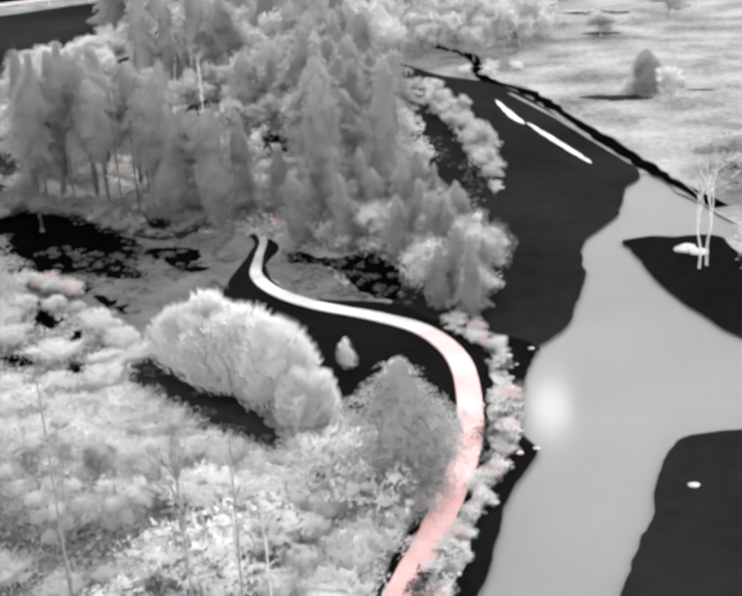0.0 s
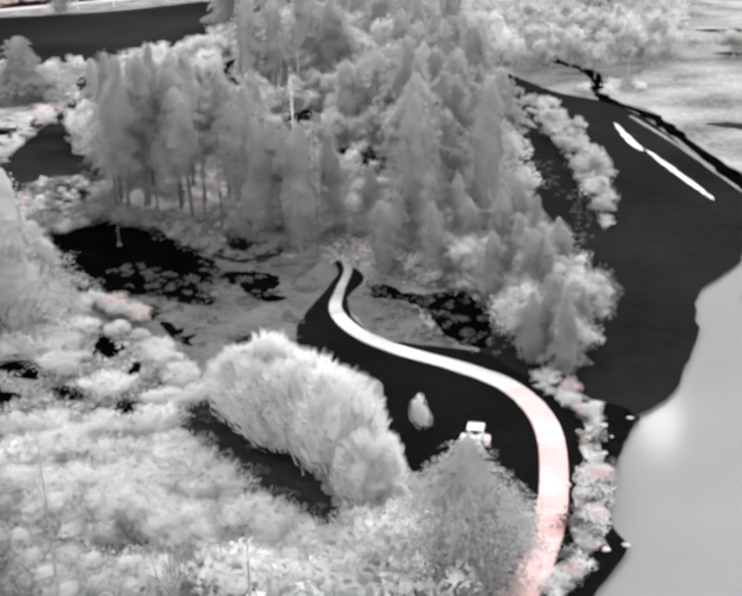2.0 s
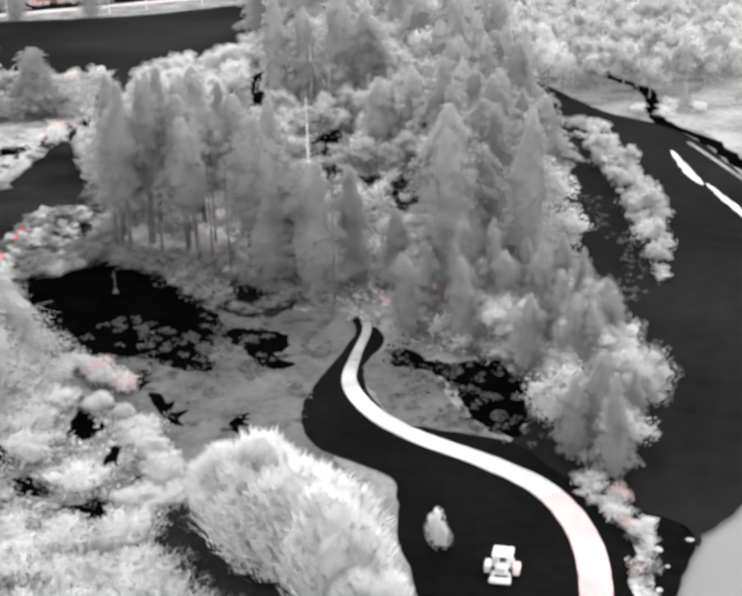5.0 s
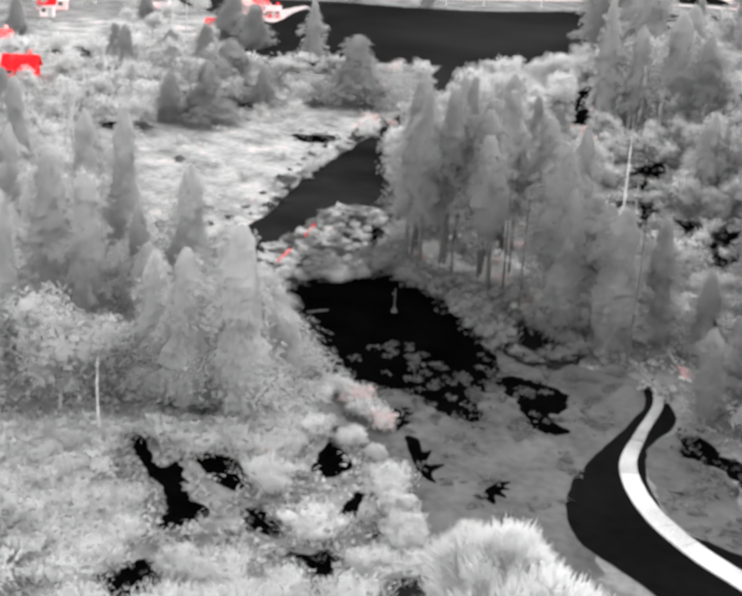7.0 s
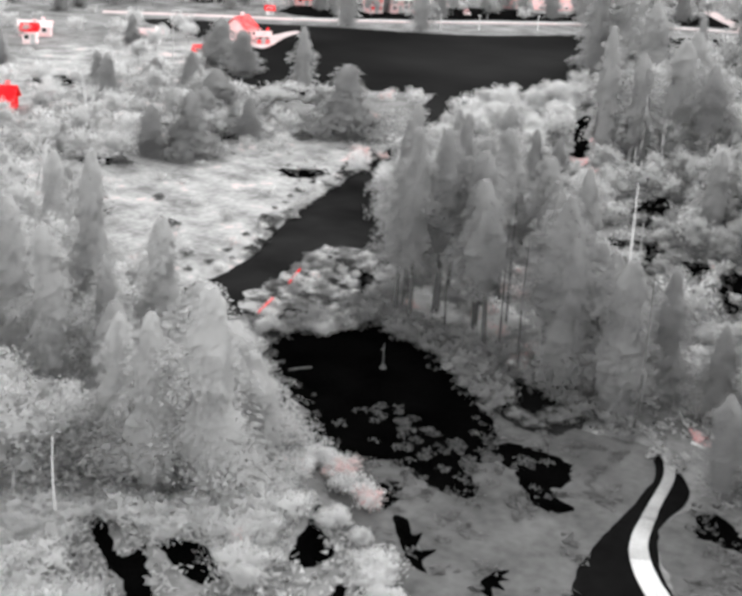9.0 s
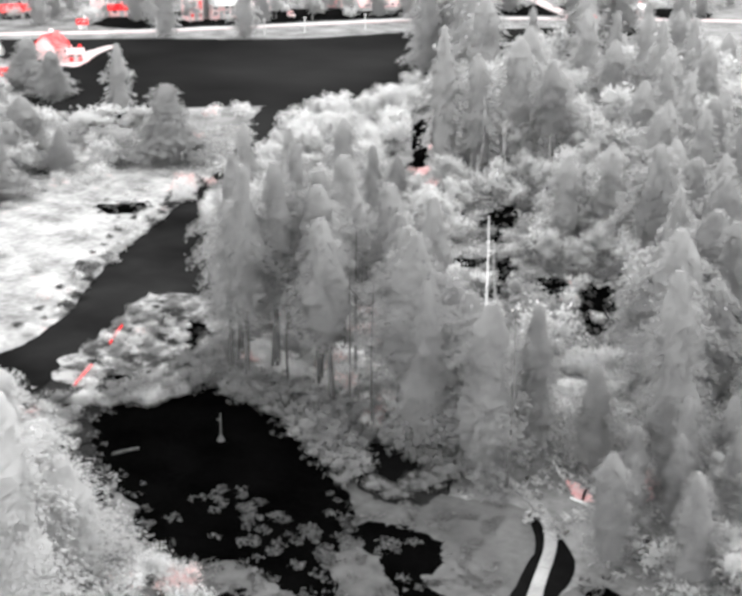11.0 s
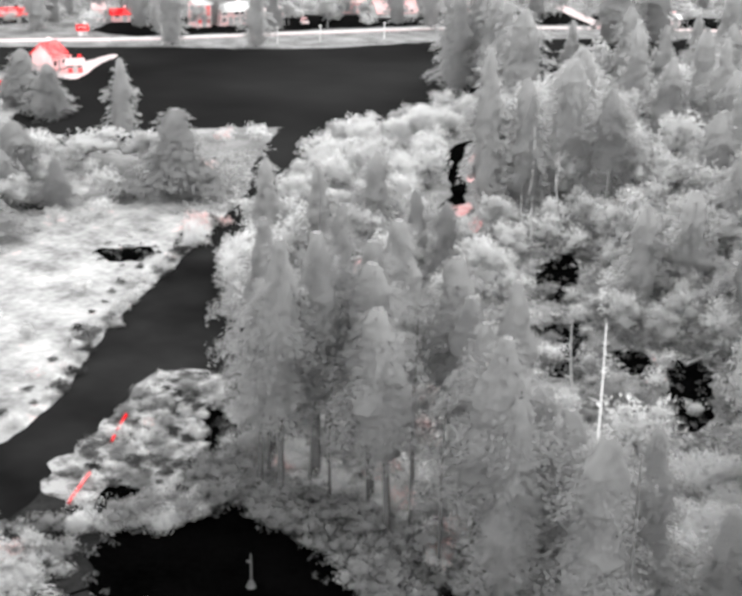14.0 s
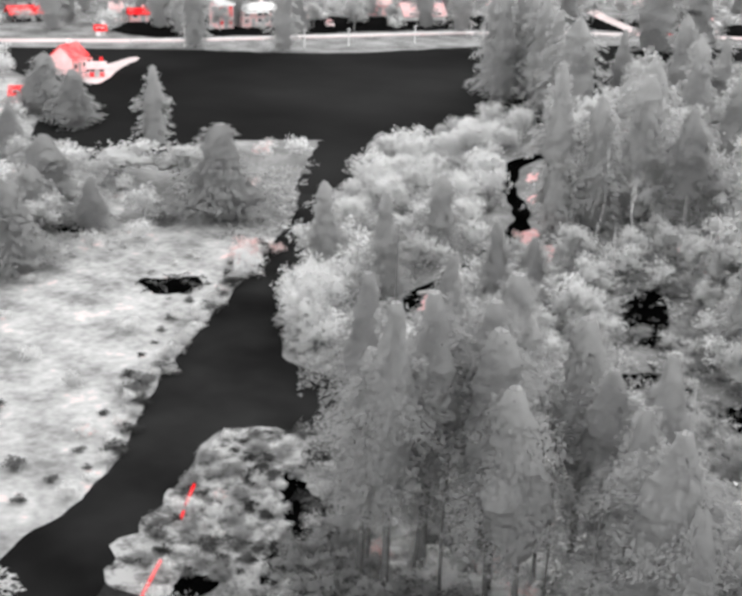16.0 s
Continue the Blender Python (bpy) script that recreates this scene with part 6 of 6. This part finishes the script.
# ---- guardrail and poles by the far road ----
def build_guardrail():
    root = thing("guardrail", "white roadside guardrail on short posts", "guardrail")
    c = curve([(-221, 292), (-196, 320), (-171.5, 350), (-153, 366), (-134, 378)], 3.0)
    verts, faces = [], []
    tube(verts, faces, [(p.x, p.y, 0.75) for p in c], [0.16] * len(c), 6)
    part("rail", mesh_of("rail", verts, faces, M_WHITE), None, root)
    post = solid((-0.1, 0.1, -0.1, 0.1, 0, 0.8))
    me = bpy.data.meshes.new("post")
    post.to_mesh(me)
    post.free()
    me.materials.append(M_POLE)
    for p in c[::2]:
        ob = part("post", me, None, root)
        ob.location = (p.x, p.y, 0)


build_guardrail()
for x, y, h in ((-188, 313, 4), (-181, 321, 4), (-171, 335, 4), (-160, 350, 4), (-209, 296, 5), (-152, 362, 4)):
    root = thing("utility_pole", "short grey pole standing beside the shore", "pole", pose(x, y, 0), "poles along the shore")
    verts, faces = [], []
    tube(verts, faces, [(0, 0, 0), (0, 0, h)], [0.16, 0.11], 8)
    part("pole", mesh_of("pole", verts, faces, M_POLE), None, root)
    part("bracket", solid((-0.5, 0.5, -0.06, 0.06, h - 0.25, h - 0.1)), M_POLE, root)


# ---- houses ----
def house(x, y, turn, w, d, h, rise, roof, wall, label, openings=3, porch=False, glass=None):
    """A small gabled house: ridge along its width."""
    w, d, h, rise = (0.78 * v for v in (w, d, h, rise))
    root = thing("house", label, "house", pose(x, y, 0, 0, 0, turn), "houses across the river")
    v = [(-w / 2, -d / 2, 0), (w / 2, -d / 2, 0), (w / 2, d / 2, 0), (-w / 2, d / 2, 0), (-w / 2, -d / 2, h), (w / 2, -d / 2, h), (w / 2, d / 2, h), (-w / 2, d / 2, h), (-w / 2, 0, h + rise), (w / 2, 0, h + rise)]
    part("wall", mesh_of("wall", v, [(0, 1, 5, 4), (2, 3, 7, 6), (1, 2, 6, 9, 5), (3, 0, 4, 8, 7)], wall), None, root)
    o, t = 0.5, 0.18
    k = rise / (d / 2)
    for s in (-1, 1):
        e = d / 2 + o
        q = [(-w / 2 - o, s * e, h - k * o + 0.02), (w / 2 + o, s * e, h - k * o + 0.02), (w / 2 + o, 0, h + rise + 0.02), (-w / 2 - o, 0, h + rise + 0.02)]
        q += [(a, b, c + t) for a, b, c in q]
        part("roof_slope", mesh_of("roof_slope", q, [(0, 1, 2, 3), (7, 6, 5, 4), (0, 4, 5, 1), (1, 5, 6, 2), (2, 6, 7, 3), (3, 7, 4, 0)], roof), None, root)
    part("chimney", solid((w * 0.2, w * 0.2 + 0.7, 0.3, 1.0, h + rise * 0.4, h + rise + 0.8), bevel=0.04), wall, root)
    for n in range(openings):
        cx = -w / 2 + w * (n + 0.7) / (openings + 0.4)
        if n == 1:
            part("door", solid((cx - 0.5, cx + 0.5, -d / 2 - 0.05, -d / 2 + 0.05, 0.05, 2.1)), M_GREYROOF, root, "grey door")
        else:
            win = part("window", solid((cx - 0.6, cx + 0.6, -d / 2 - 0.06, -d / 2 + 0.04, 1.0, 2.1)), M_WHITE, root)
            part("pane", solid((cx - 0.5, cx + 0.5, -d / 2 - 0.075, -d / 2 - 0.062, 1.1, 2.0)), glass or M_DARK, win, "sun-heated pane" if glass else "dark glass pane")
            if h > 3.6:
                win = part("window", solid((cx - 0.7, cx + 0.7, -d / 2 - 0.06, -d / 2 + 0.04, 2.7, h - 0.3)), M_WHITE, root)
                part("pane", solid((cx - 0.58, cx + 0.58, -d / 2 - 0.075, -d / 2 - 0.062, 2.8, h - 0.42)), glass or M_DARK, win, "sun-heated pane" if glass else "dark glass pane")
    if porch:
        part("porch_roof", solid((-w / 2, w * 0.2, -d / 2 - 2.4, -d / 2 - 0.06, h - 0.5, h - 0.35)), roof, root)
        for px in (-w / 2 + 0.15, w * 0.2 - 0.15):
            part("porch_post", solid((px - 0.08, px + 0.08, -d / 2 - 2.3, -d / 2 - 2.14, 0, h - 0.5)), wall, root)
    return root


house(-207.5, 256.5, 100, 6.8, 6.0, 4.4, 2.6, M_HOT, M_WARMWALL, "tall house with red-hot metal roof and warm walls by the river", 3, True)
house(-200.8, 256.8, 40, 3.6, 3.4, 2.4, 1.0, M_WARMWALL, M_HOT, "small warm annex with pale roof beside a house", 3)
house(-195.4, 230.6, 35, 4.2, 3.6, 2.0, 1.3, M_HOT, M_WARMWALL, "small shed with red-hot roof in the scrub", 2)
house(-263, 303, 58, 9.6, 6.5, 2.6, 2.0, M_HOT, M_DARK, "open-fronted barn with red-hot roof and dark front", 2)
house(-215.6, 334, 64, 12.5, 7, 5.4, 1.6, M_WHITE, M_WARMWALL, "long pale building with warm walls above the road", 5, True)
house(-219.6, 325.5, 64, 5.4, 6, 7.4, 1.2, M_WHITE, M_WARMWALL, "tall square building with red-hot windows above the road", 3, glass=M_HOT)
house(-207, 338.5, 55, 7.5, 5, 3.4, 2.2, M_WARMWALL, M_WHITE, "white cottage with warm roof above the road", 3)
house(-201.7, 373.6, 45, 8.0, 6, 4.0, 1.8, M_WARMWALL, M_WARMWALL, "house with warm pink walls above the road", 3, glass=M_HOT)
house(-188.7, 374, 48, 15, 9, 1.8, 3.6, M_WARMWALL, M_WHITE, "low house with broad warm gable above the road", 4)
house(-172.8, 388.5, 48, 5, 5, 4.4, 1.6, M_WARMWALL, M_WHITE, "narrow white house behind trees", 2, glass=M_HOT)
house(-147, 452, 50, 16, 7, 4, 2, M_HOT, M_WARMWALL, "long house with red-hot roof behind trees", 4)
house(-180, 165.5, 40, 7, 6, 2.6, 2.4, M_HOT, M_HOT, "large barn with bright red-hot roof beyond the meadow", 3)
house(-206, 181, 40, 5, 4, 3, 1.4, M_HOT, M_WARMWALL, "small house with red-hot roof among trees", 2)
house(-232, 214, 45, 4, 4, 4, 1.5, M_HOT, M_WARMWALL, "narrow house with red-hot roof among trees", 2)
house(-240, 222, 45, 9, 5, 3, 1.2, M_WARMWALL, M_WARMWALL, "low warm building among trees", 3)
house(-217, 236, 35, 6, 4, 2.6, 1.2, M_WARMWALL, M_WHITE, "small pale house among trees", 2)
house(-241.8, 321, 45, 6, 4, 2.6, 1.4, M_HOT, M_WARMWALL, "small shed with red-hot roof among trees", 2)
house(-246, 317.5, 45, 3.4, 3.4, 4.5, 1.4, M_WARMWALL, M_WARMWALL, "narrow warm tower-like shed among trees", 2)
house(-233.3, 296.4, 45, 2.6, 2.4, 2.0, 1.0, M_HOT, M_WHITE, "tiny shed with red-hot roof among trees", 2)
house(-118, 400, 40, 6, 4, 3, 1.2, M_WHITE, M_WARMWALL, "pale house by the far road", 2)


# ---- cars by the far road ----
def car(x, y, turn, material, label):
    root = thing("parked_car", label, "car", pose(x, y, 0.06, 0, 0, turn), "cars by the road")
    part("body", solid((-0.9, 0.9, -2.2, 2.2, 0.35, 0.95), bevel=0.15), material, root)
    part("cabin", solid((-0.78, 0.78, -1.0, 1.5, 0.95, 1.5), bevel=0.2), material, root)
    part("windscreen", solid((-0.7, 0.7, -1.06, -1.0, 1.0, 1.4)), M_DARK, root, "dark windscreen")
    for sx in (-0.8, 0.8):
        for sy in (-1.35, 1.35):
            wheel(root, sx, sy, 0.33, 0.22)


car(-152.7, 364.5, 55, M_HOT, "red-hot car parked beside the far road")
car(-200, 345, 40, M_WARMWALL, "warm pale car parked below a building")
car(-126, 388, 60, M_HOT, "small red-hot car beside the far road")
